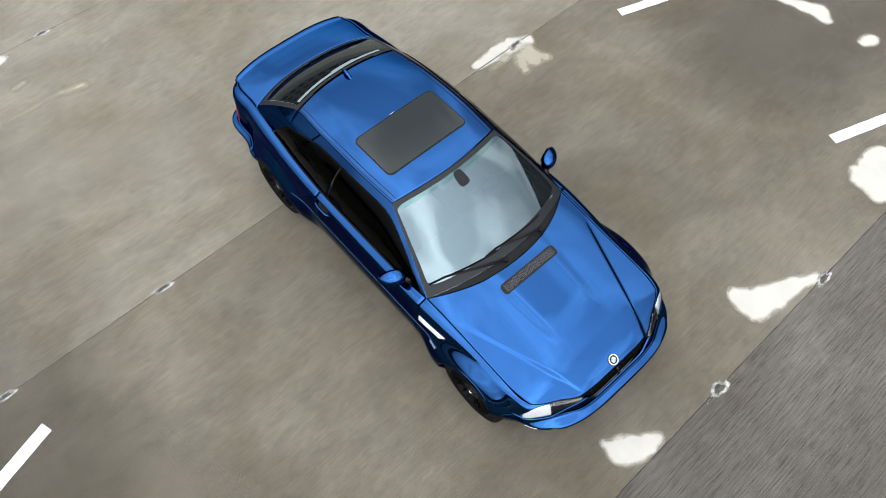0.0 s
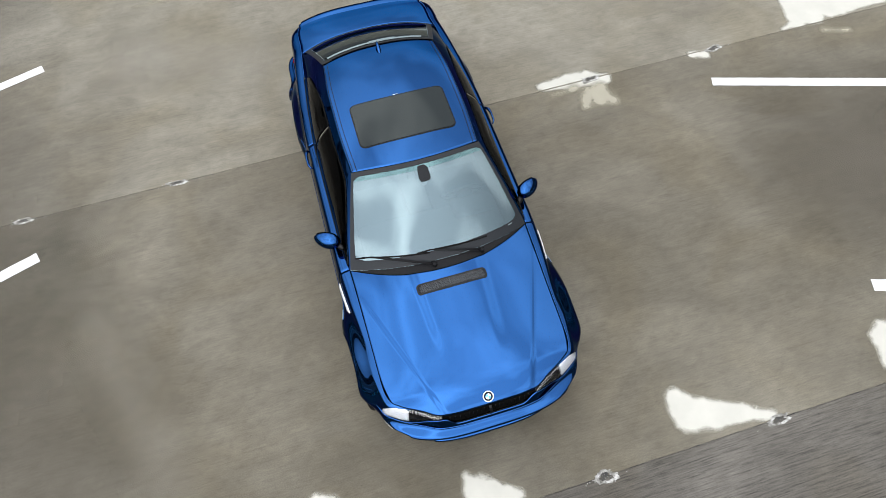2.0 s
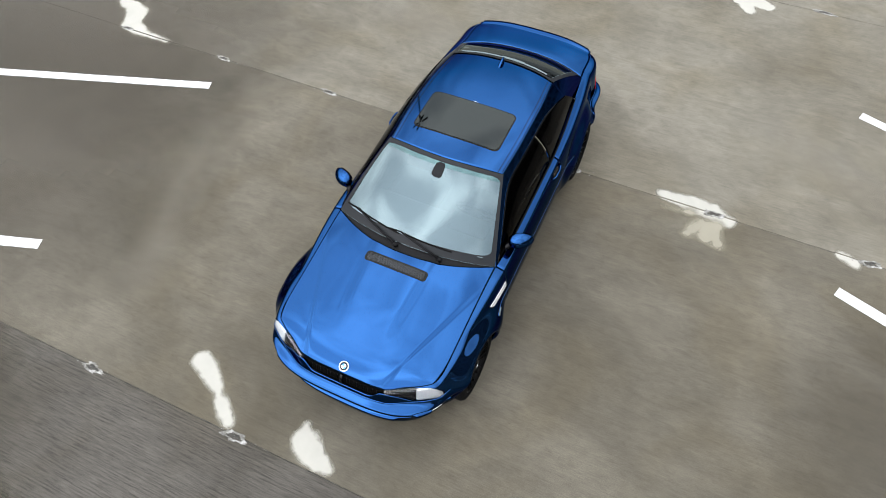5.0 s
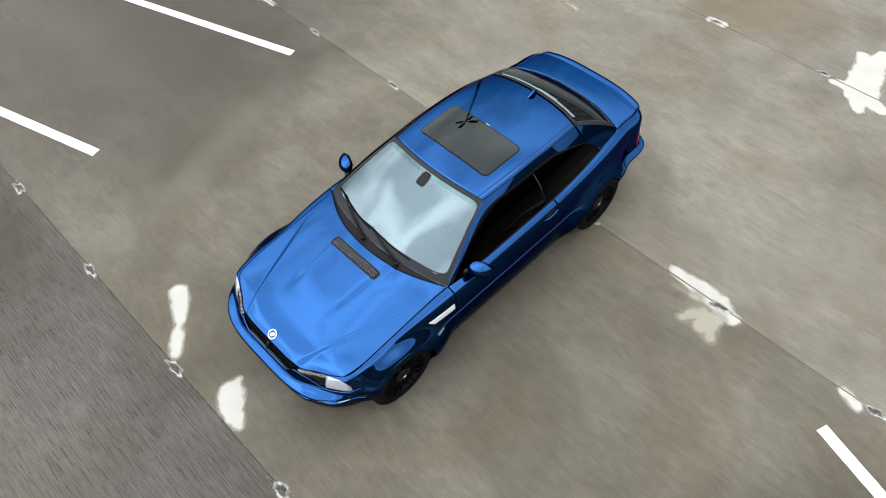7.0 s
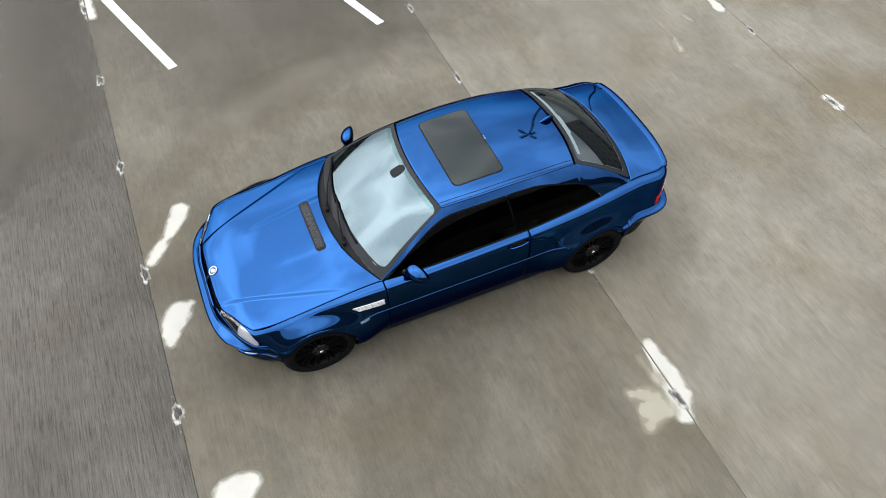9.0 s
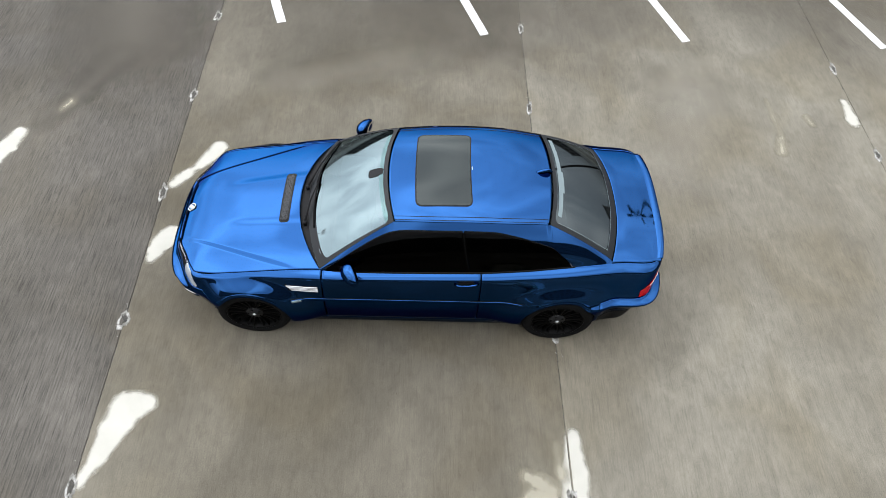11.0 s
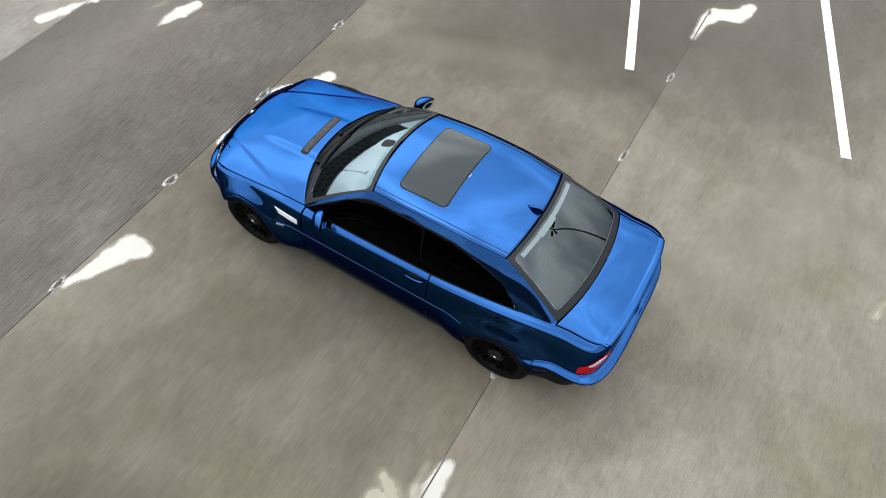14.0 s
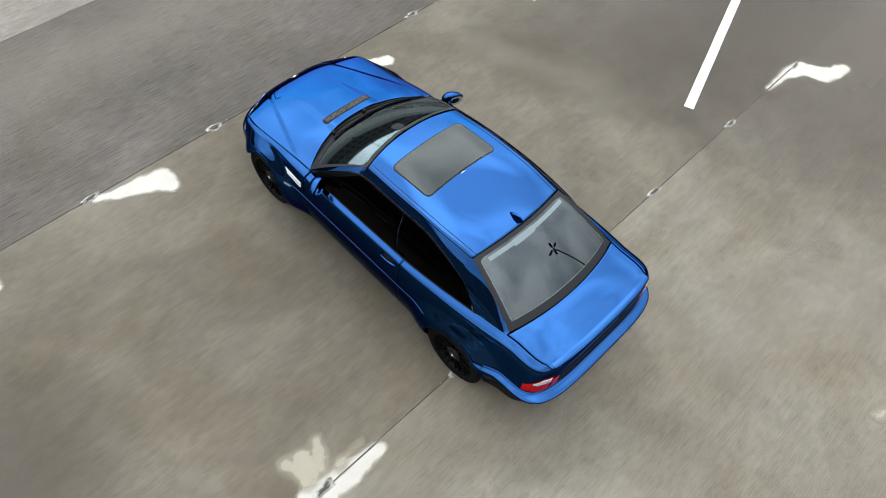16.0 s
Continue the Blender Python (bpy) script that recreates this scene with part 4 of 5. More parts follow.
def rear_glass_at(a, b):
    top = np.stack([a * 0.520, 3.380 - 0.055 * abs(a) ** 2, 1.338 - 0.046 * abs(a) ** 2.6], -1)
    low = np.stack([a * 0.640, 3.985 - 0.10 * abs(a) ** 2.2, 1.035 - 0.045 * abs(a) ** 2.4], -1)
    P = between(top, low, b[..., None])
    P[..., 2] += 0.022 * b * (1 - b) * 4
    return P


B, A = np.meshgrid(np.linspace(0.012, 0.99, 40), np.linspace(-1, 1, 60), indexing="ij")
rear_window = part("rear_window", grid_bm(rear_glass_at(A, B), flip=True), M_REARGLASS, car)
rear_window.visible_shadow = False


# boot lid
def boot_z(a, s):
    edge = pchip(LEVELS[5]["z"], s)
    crown = pchip([(3.88, 1.036), (4.0, 1.036), (4.2, 1.022), (4.34, 1.008), (4.41, 1.004)], s)
    return edge + (crown - edge) * (1 - abs(a) ** 3)


T, A = np.meshgrid(np.linspace(0, 1, 40), np.linspace(-1, 1, 60), indexing="ij")
S0 = 3.99 - 0.10 * abs(A) ** 2.2
S = S0 + (4.370 - 0.045 * abs(A) ** 3 - S0) * T
boot = part("boot_lid", grid_bm(np.stack([A * (seam_w(np.minimum(S, 4.27)) - 0.006), S, boot_z(A, S)], -1), flip=True, flange=0.012), M_PAINT, car)
cap_panel("boot_face", tail_us(U_BOOT), span(3.03, 5, 0.1), None, boot)
lip = np.linspace(-1, 1, 80)
bm = bmesh.new()
rows = []
for a in lip:
    x, y = a * 0.600, 4.373 - 0.047 * abs(a) ** 3
    z = float(boot_z(np.array(a), np.array(4.365)))
    rows.append([bm.verts.new(p) for p in ((x, y - 0.055, z + 0.0015), (x, y - 0.02, z + 0.012), (x, y + 0.012, z + 0.016), (x, y + 0.016, z + 0.006), (x, y + 0.004, z - 0.012))])
for p, q in zip(rows, rows[1:]):
    for k in range(4):
        bm.faces.new([p[k], q[k], q[k + 1], p[k + 1]])
part("boot_spoiler", bm, M_PAINT, boot, "slim blue lip spoiler")
# flat black strip painted where the lip shades the boot face
cap_panel("shaded_face_strip", tail_us(2.74), span(3.12, 3.6, 0.1), M_PLASTIC, boot, "black strip painting the shade on the boot face", offset=0.004)


# roof pillars and side glass
def top_edge(q):
    """The edge of the roof from the foot of the windscreen pillar (0) over the roof (1 to 2) to the foot of the rear pillar (3)."""
    q = np.asarray(q, float)
    one = np.ones_like(q)
    a = screen_at(one, np.clip(q, 0, 1))
    b = roof_at(one, np.clip(q - 1, 0, 1))
    c = rear_glass_at(one, np.clip(q - 2, 0, 1))
    return np.where((q < 1)[..., None], a, np.where((q < 2)[..., None], b, c))


def belt_at(q):
    s = np.interp(q, [0, 1, 2, 3], [1.415, 1.95, 3.40, 3.885])
    return level_at(5, 1 + (s - FRONT_CAP) / (REAR_CAP - FRONT_CAP))


def cabin_side(q, v):
    """The side of the cabin between the belt (v = 0) and the roof edge (1), before its corners are eased."""
    q, v = np.broadcast_arrays(np.asarray(q, float), np.asarray(v, float))
    lo, hi = belt_at(q), top_edge(q)
    P = between(lo, hi, v[..., None])
    tall = np.clip((hi - lo)[..., 2] / 0.4, 0, 1)
    P[..., 0] += 0.050 * tall * (1 - 0.35 * step01(1.8, 2.7, q)) * np.sin(math.pi * np.clip(v, 0, 1) ** 1.15)
    return P


def eased(q, P, reach):
    """How far each point of a curve moves when the curve is smoothed over a reach in metres."""
    far = np.r_[0, np.cumsum(np.linalg.norm(np.diff(P, axis=0), axis=1))]
    soft = np.exp(-(((far[:, None] - far[None, :]) / reach) ** 2)) * np.gradient(far)[None, :]
    return soft @ P / soft.sum(1, keepdims=True) - P


REAR_Q = np.linspace(1.0, 3.0, 500)
REAR_SHIFT = eased(REAR_Q, cabin_side(REAR_Q, 0.92), 0.16) * (step01(1.5, 1.75, REAR_Q) * (1 - step01(2.6, 2.9, REAR_Q)))[:, None]


def side_at(q, v):
    """The side of the cabin, flowing from the roof into the rear pillar."""
    q, v = np.broadcast_arrays(np.asarray(q, float), np.asarray(v, float))
    shift = np.stack([np.interp(q, REAR_Q, REAR_SHIFT[:, k]) for k in range(3)], -1)
    ease = np.clip(v, 0, 1) ** 1.5 * (1 - step01(0.55, 1.0, v))
    return cabin_side(q, v) + shift * ease[..., None]


def lifted(P, offset):
    nor = np.cross(np.gradient(P, axis=0), np.gradient(P, axis=1))
    return P + offset * nor / (np.linalg.norm(nor, axis=2, keepdims=True) + 1e-9)


def window_top(q):
    lo, hi = belt_at(q), top_edge(q)
    room = np.linalg.norm(hi - lo, axis=-1)
    edge = 0.042 + 0.012 * step01(0.6, 1.2, q)
    v = 1 - edge / np.maximum(room, edge + 0.001)
    t = np.clip((q - 1.42) / 0.89, 0, 1)
    return np.minimum(v, 0.93 * (1 - t**2.0) ** 0.78)


def rounded_top():
    """The upper outline of the side windows with its corner at the windscreen rounded off, as a shift from window_top."""
    q = np.linspace(0.0, 2.6, 520)
    P = side_at(q, window_top(q))
    hold = step01(0.25, 0.6, q) * (1 - step01(1.5, 1.8, q))
    return q, eased(q, P, 0.13) * hold[:, None]


TOP_Q, TOP_SHIFT = rounded_top()


def pillar_at(q, v):
    """The side of the cabin with the corner at the windscreen eased, fading out towards the roof edge."""
    top = np.maximum(window_top(q), 0.05)
    ease = np.where(v < top, np.minimum(v / top, 1) ** 1.5, np.clip((1 - v) / np.maximum(1 - top, 1e-3), 0, 1))
    shift = np.stack([np.interp(q, TOP_Q, TOP_SHIFT[:, k]) for k in range(3)], -1)
    return side_at(q, v) + shift * ease[..., None]


def window_at(q, f, lift):
    """The side glass: f from the belt (0) to its upper outline (1)."""
    P = side_at(q, 0.02 + (window_top(q) - 0.02) * f)
    shift = np.stack([np.interp(q, TOP_Q, TOP_SHIFT[:, k]) for k in range(3)], -1)
    return lifted(P + shift * (f**1.5)[..., None], lift)


for side in (1, -1):
    Q, V = np.meshgrid(np.linspace(0, 3, 220), np.linspace(0, 1, 40), indexing="ij")
    frame_side = part("roof_pillar", grid_bm(mirrored(pillar_at(Q, V), side), flip=side < 0), M_PAINT, car)
    for name, q0, q1 in (("door_window", 0.10, 1.50), ("quarter_window", 1.508, 2.31)):
        q = np.linspace(q0, q1, 70)
        top = window_top(q)
        Q, F = np.meshgrid(q, np.linspace(0, 1, 24), indexing="ij")
        lean = 0.06 * F if name == "door_window" else 0.06 * F * (1 - (Q - q0) / (q1 - q0))
        lean = lean * (Q - q0) / (q1 - q0) if name == "door_window" else lean
        Q2 = Q - lean
        P = window_at(Q2, F, 0.006)
        pane = part(name, grid_bm(mirrored(P, side), flip=side < 0, flange=0.006), M_DARKGLASS, car, "black tinted side window")
        # opaque black sheet just behind the pane, in place of the dark cabin
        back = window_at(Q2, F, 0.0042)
        part("dark_cabin_sheet", grid_bm(mirrored(back, side), flip=side < 0), M_VOID, pane)
    q = np.linspace(1.36, 1.60, 8)
    Q, F = np.meshgrid(q, np.linspace(0.0, 0.97, 14), indexing="ij")
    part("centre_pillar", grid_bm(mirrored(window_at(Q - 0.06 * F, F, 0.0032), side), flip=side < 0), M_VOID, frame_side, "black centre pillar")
    # bright strip under the windows and the small chrome mark at their rear tip
    q = np.linspace(0.2, 2.36, 90)
    Q, F = np.meshgrid(q, np.linspace(-0.012, 0.028, 4), indexing="ij")
    part("window_sill", grid_bm(mirrored(lifted(side_at(Q, F), 0.008), side), flip=side < 0, flange=0.008), M_PLASTIC, car, "black rubber strip under the windows")
    part("sill_tip", tube_bm([(side * (side_at(2.31, 0.03)[0] + 0.008), side_at(2.31, 0.03)[1], side_at(2.31, 0.03)[2]), (side * (side_at(2.31, 0.16)[0] + 0.008), side_at(2.31, 0.16)[1] - 0.02, side_at(2.31, 0.16)[2])], 0.004), M_MESH, frame_side, "grey corner mark")


def strip_on(fun, a0, a1, b0, b1, n, offset, name, mat, parent, label="", flange=0.004, along="b"):
    """A strip laid on a surface fun(a, b)."""
    na, nb = (4, n) if along == "b" else (n, 4)
    Bg, Ag = np.meshgrid(np.linspace(b0, b1, nb), np.linspace(a0, a1, na), indexing="ij")
    return part(name, grid_bm(lifted(fun(Ag, Bg), -offset), flip=True, flange=flange), mat, parent, label)


# borders of the front and rear glass: a printed ring, its inner edge with round corners
def glass_ring(fun, half0, half1, b0, b1, corner, parent):
    """corner: the radius of the inner corners, as a share of the half width or height."""
    go = np.linspace(-1, 1, 41)[:-1]
    x, y = np.r_[go, 1 + 0 * go, -go, -1 + 0 * go], np.r_[-1 + 0 * go, go, 1 + 0 * go, -go]
    outer = (x, (y + 1) / 2)
    over = np.minimum(abs(x), abs(y)) - (1 - corner)
    turn = np.clip(over / corner, 0, 1) * math.pi / 4
    major = 1 - corner * (1 - np.cos(turn))
    minor = np.where(over > 0, 1 - corner + corner * np.sin(turn), np.minimum(abs(x), abs(y)))
    wide = abs(x) >= abs(y)
    x, y = np.sign(x) * np.where(wide, major, minor), np.sign(y) * np.where(wide, minor, major)
    f = (y + 1) / 2
    inner = (x * (half0 + (half1 - half0) * f), b0 + (b1 - b0) * f)
    rows = [fun(inner[0] + (outer[0] - inner[0]) * t, inner[1] + (outer[1] - inner[1]) * t) + (0, 0, 0.003) for t in np.linspace(0, 1, 7)]
    P = np.stack(rows, 1)
    P = np.concatenate([P, P[:1]])
    return part("glass_border", grid_bm(P, flip=fun is screen_at), M_BORDER, parent, "dark printed border")


glass_ring(screen_at, 0.948, 0.968, 0.09, 0.95, 0.13, windscreen)
glass_ring(rear_glass_at, 0.925, 0.935, 0.055, 0.905, 0.12, rear_window)
for a0, a1, b0, b1, along in ((-0.925, 0.925, 0.896, 0.901, "a"), (-0.920, -0.916, 0.10, 0.895, "b"), (0.916, 0.920, 0.10, 0.895, "b")):
    strip_on(rear_glass_at, a0, a1, b0, b1, 50, 0.0045, "heater_line", M_STRIP, rear_window, "thin pale line", 0.0, along)
for k in range(14):
    strip_on(rear_glass_at, -0.9, 0.9, 0.24 + 0.045 * k, 0.243 + 0.045 * k, 30, -0.002, "heater_wire", M_PLASTIC, rear_window, "", 0.0, "a")
strip_on(rear_glass_at, -0.86, 0.80, 0.085, 0.145, 40, 0.0015, "sun_strip", M_STRIP, rear_window, "pale grey sun strip behind the glass", 0.0, "a")
strip_on(rear_glass_at, -0.1, 0.34, 0.078, 0.165, 20, 0.003, "brake_lamp", M_STRIP, rear_window, "pale high brake lamp housing", 0.0, "a")
strip_on(screen_at, -0.95, 0.95, 0.90, 0.95, 40, 0.0012, "shade_band", M_TEAL, windscreen, "teal tinted band along the top", 0.0, "a")
rings = []
bm = bmesh.new()
for r in (0.0, 0.5, 1.0):
    rings.append([bm.verts.new(screen_at(np.array(0.03 + r * 0.082 * math.copysign(abs(math.cos(g)) ** 0.6, math.cos(g)) * (1 - 0.12 * math.sin(g))), np.array(0.855 + r * 0.09 * math.copysign(abs(math.sin(g)) ** 0.6, math.sin(g)))) + (0, -0.0015, 0.002)) for g in np.arange(24) * math.tau / 24])
for p, q in zip(rings, rings[1:]):
    for k in range(24):
        bm.faces.new([p[k], p[(k + 1) % 24], q[(k + 1) % 24], q[k]])
bmesh.ops.remove_doubles(bm, verts=bm.verts, dist=1e-5)
part("sensor_patch", bm, M_FRIT, windscreen, "dark rounded mirror foot behind the glass")

# scuttle between bonnet and glass, with the wipers
Bg, Ag = np.meshgrid(np.linspace(0, 1, 8), np.linspace(-1, 1, 60), indexing="ij")
lo = np.stack([Ag * 0.735, hood_rear(Ag * 0.735) - 0.03, hood_z(Ag * 0.735, hood_rear(Ag * 0.735)) - 0.030], -1)
hi = screen_at(Ag, np.zeros_like(Ag)) + (0, 0.01, -0.004)
scuttle = part("scuttle", grid_bm(between(lo, hi, Bg[..., None]), flip=True), M_PLASTIC, car, "black plastic scuttle panel")
for root_a, tip_a, tip_b, name in ((0.42, -0.14, 0.10, "wiper"), (-0.12, -0.80, 0.115, "wiper")):
    base = screen_at(np.array(root_a), np.array(0.0)) + (0, -0.035, 0.012)
    tip = screen_at(np.array(tip_a), np.array(tip_b)) + (0, -0.004, 0.022)
    mid = (base + tip) / 2 + (0, -0.012, 0.016)
    arm = part("wiper_arm", tube_bm([base, mid, tip], [0.011, 0.008, 0.005], 8), M_PLASTIC, car, "black wiper arm")
    part("pivot", tube_bm([base + (0, 0, -0.02), base + (0, 0, 0.012)], 0.018, 12), M_PLASTIC, arm)
    span_a = np.linspace(tip_a - 0.14, min(root_a + 0.12, tip_a + 0.66), 24)
    pts = [screen_at(np.array(x), np.array(tip_b - 0.055 * abs(x - tip_a))) + (0, -0.002, 0.012) for x in span_a]
    part("blade", tube_bm(pts, 0.0065, 6), M_RUBBER, arm)
# washer mark on the lower corner of the glass
strip_on(screen_at, 0.80, 0.86, 0.072, 0.080, 6, 0.005, "etched_mark", M_STRIP, windscreen, "small pale mark", 0.0, "a")

# roof: side mouldings, glass panel, aerial
for a0, a1 in ((-0.912, -0.904), (0.904, 0.912), (-0.968, -0.960), (0.960, 0.968)):
    strip_on(roof_at, a0, a1, 0.008, 0.994, 60, 0.0015, "roof_moulding", M_GLOSS, roof, "thin dark roof joint", 0.002)


def rounded_panel(w, s0, s1, r, zfun, lift, name, mat, parent, label="", bow=0.0):
    """A panel with round corners, bent to the height zfun(x, s)."""
    bm = bmesh.new()
    rows, n, m = [], 26, 40
    for i in range(n + 1):
        t = i / n
        s = s0 + (s1 - s0) * (0.5 - 0.5 * math.cos(math.pi * t))
        d = max(0.0, r - min(s - s0, s1 - s))
        half = w - r + math.sqrt(max(r * r - d * d, 0.0))
        row = []
        for j in range(m + 1):
            x = half * (2 * j / m - 1)
            y = s - bow * (1 - (x / w) ** 2)
            row.append(bm.verts.new((x, y, float(zfun(x, y)) + lift)))
        rows.append(row)
    for p, q in zip(rows, rows[1:]):
        for j in range(m):
            bm.faces.new([p[j], p[j + 1], q[j + 1], q[j]])
    return part(name, bm, mat, parent, label)


def roof_height(x, s):
    return roof_z(np.array(x / float(pchip(RAIL_W, s))), np.array(s))


rounded_panel(0.408, 2.213, 2.687, 0.055, roof_height, 0.0015, "sunroof_seal", M_GLOSS, roof, "black sunroof seal", 0.012)
sunroof = rounded_panel(0.398, 2.224, 2.676, 0.048, roof_height, 0.004, "sunroof", M_ROOFGLASS, car, "dark glass sunroof", 0.012)
rounded_panel(0.396, 2.226, 2.674, 0.047, roof_height, 0.0028, "sunroof_blind", M_BLIND, sunroof, "dark blind behind the glass", 0.012)
part("sunroof_catch", box_bm(-0.025, 2.681, 1.3855, 0.025, 2.686, 1.388, 0.001, 1), M_CHROME, sunroof, "bright sliver at the rear edge")

bm = bmesh.new()
rings = []
for t in np.linspace(0, 1, 12):
    y, h, w = 3.235 + 0.125 * t, 0.058 * math.sin(math.pi * min(1, t * 0.62 + 0.02)) ** 1.0 * (1 if t < 0.8 else 1 - (t - 0.8) * 2.2), 0.022 * math.sin(math.pi * (0.12 + 0.8 * t))
    z0 = float(roof_height(0, y)) - 0.004
    rings.append([bm.verts.new((w * math.cos(g), y + 0.02 * math.sin(g) * t, z0 + h * math.sin(g))) for g in np.linspace(0, math.pi, 9)])
for p, q in zip(rings, rings[1:]):
    for k in range(8):
        bm.faces.new([p[k], q[k], q[k + 1], p[k + 1]])
bm.faces.new(rings[0])
bm.faces.new(rings[-1][::-1])
bmesh.ops.recalc_face_normals(bm, faces=bm.faces)
part("roof_aerial", bm, M_PAINT, car, "blue shark fin aerial")

# bonnet: grille vent and badge
rounded_panel(0.284, 1.012, 1.102, 0.030, lambda x, s: hood_z(np.array(x), np.array(s)), 0.0018, "vent_frame", M_FRIT, hood, "dark vent surround", 0.004)
vent = rounded_panel(0.270, 1.025, 1.090, 0.020, lambda x, s: hood_z(np.array(x), np.array(s)), 0.0035, "bonnet_vent", M_PLASTIC, hood, "black bonnet vent with honeycomb mesh", 0.004)
bm = bmesh.new()
pitch = 0.0155
for i in range(-17, 18):
    for j in range(-2, 3):
        x, s = pitch * (i + 0.5 * (j % 2)), 1.055 + pitch * 0.8 * j
        if abs(x) > 0.258:
            continue
        z = float(hood_z(np.array(x), np.array(s))) + 0.005
        a = [bm.verts.new((x + 0.0085 * math.cos(g), s + 0.0075 * math.sin(g), z)) for g in np.arange(6) * math.pi / 3]
        b = [bm.verts.new((x + 0.0058 * math.cos(g), s + 0.0050 * math.sin(g), z + 0.001)) for g in np.arange(6) * math.pi / 3]
        for k in range(6):
            bm.faces.new([a[k], a[(k + 1) % 6], b[(k + 1) % 6], b[k]])
part("vent_mesh", bm, M_MESH, vent, "grey honeycomb mesh", smooth=False)


def hood_disc(r0, r1, a0, a1, lift, name, mat, parent, label=""):
    """A ring sector lying on the bonnet's nose."""
    bm = bmesh.new()
    y0, rows = 0.150, []
    slope = (float(pchip(HOOD_Z, 0.18)) - float(pchip(HOOD_Z, 0.12))) / 0.06
    z0 = float(hood_z(np.array(0.0), np.array(y0)))
    tilt = math.atan(slope)
    for a in np.linspace(a0, a1, 25):
        rows.append([bm.verts.new((r * math.cos(a), y0 + r * math.sin(a) * math.cos(tilt), z0 + lift + r * math.sin(a) * math.sin(tilt))) for r in (r0, r1)])
    for p, q in zip(rows, rows[1:]):
        bm.faces.new([p[0], p[1], q[1], q[0]])
    return part(name, bm, mat, parent, label)


badge = hood_disc(0.034, 0.0415, 0, 2 * math.pi, 0.007, "badge", M_CHROME, hood, "round enamel badge with bright rim")
hood_disc(0.021, 0.0342, 0, 2 * math.pi, 0.0066, "badge_ring", M_GLOSS, badge, "black ring")
for k in range(4):
    hood_disc(0.0, 0.0212, k * math.pi / 2, (k + 1) * math.pi / 2, 0.0066, "badge_quarter", M_BADGEBLUE if k % 2 else M_BADGEWHITE, badge, "blue enamel" if k % 2 else "white enamel")

# fender vents, handles, mirrors
for side in (1, -1):
    gill = skin_panel("fender_vent", span(u_of(1.112), u_of(1.400), 0.004), span(3.33, 3.56, 0.02), side, M_GLOSS, car, False, "slim fender vent with bright bars", 0.003, 0.006, cut=lambda u, v: u > u_of(1.112) + 0.17 * (3.55 - v) / 3.25)
    for k in range(4):
        v = 3.35 + 0.052 * k
        skin_panel("vent_bar", span(u_of(1.165 - 0.014 * k), u_of(1.397), 0.004), np.array([v, v + 0.016, v + 0.032]), side, M_BRIGHT, gill, False, "bright bar", 0.010, 0.008)
    ca, cb = shell(u_of(2.555), 3.80) * (side, 1, 1), shell(u_of(2.755), 3.83) * (side, 1, 1)
    out = Vector((side, 0, 0.25)).normalized()
    cup = skin_panel("handle_cup", span(u_of(2.59), u_of(2.72), 0.006), span(3.68, 3.96, 0.05), side, M_GLOSS, car, False, "dark handle recess", 0.002, 0.002)
    pts = [Vector(ca) + out * 0.006, Vector(ca).lerp(Vector(cb), 0.18) + out * 0.030, Vector(ca).lerp(Vector(cb), 0.6) + out * 0.034, Vector(ca).lerp(Vector(cb), 0.85) + out * 0.026, Vector(cb) + out * 0.006]
    part("door_handle", tube_bm(pts, [0.007, 0.009, 0.010, 0.014, 0.012], 10), M_PAINT, cup, "blue bow door handle")

    bm = bmesh.new()
    bmesh.ops.create_uvsphere(bm, u_segments=64, v_segments=40, radius=1)
    for v in bm.verts:
        x, y, z = v.co
        v.co = (side * 0.856 + x * 0.100, 1.705 + y * (0.092 if y < 0 else 0.038) + 0.035 * x * side, 0.985 + z * 0.074 * (1 - 0.12 * x * side))
    mirror = part("door_mirror", bm, M_PAINT, car, "blue oval door mirror")
    bm = bmesh.new()
    ring = [bm.verts.new((side * 0.856 + 0.080 * math.cos(g), 1.7395 + 0.028 * math.cos(g) * side, 0.985 + 0.05 * math.sin(g))) for g in np.arange(28) * math.tau / 28]
    bm.faces.new(ring)
    part("mirror_glass", bm, M_MIRROR, mirror, "mirror glass", smooth=False)
    part("mirror_foot", tube_bm([(side * 0.735, 1.60, 0.915), (side * 0.765, 1.625, 0.940), (side * 0.815, 1.69, 0.965)], [0.03, 0.026, 0.022], 10), M_GLOSS, mirror, "black mirror foot")
    corner = lifted(side_at(*np.meshgrid(np.linspace(0.09, 0.18, 8), np.linspace(0.02, 0.62, 8), indexing="ij")), 0.004)
    part("mirror_corner", grid_bm(mirrored(corner, side), flip=side < 0, flange=0.004), M_PLASTIC, car, "black triangle behind the mirror")


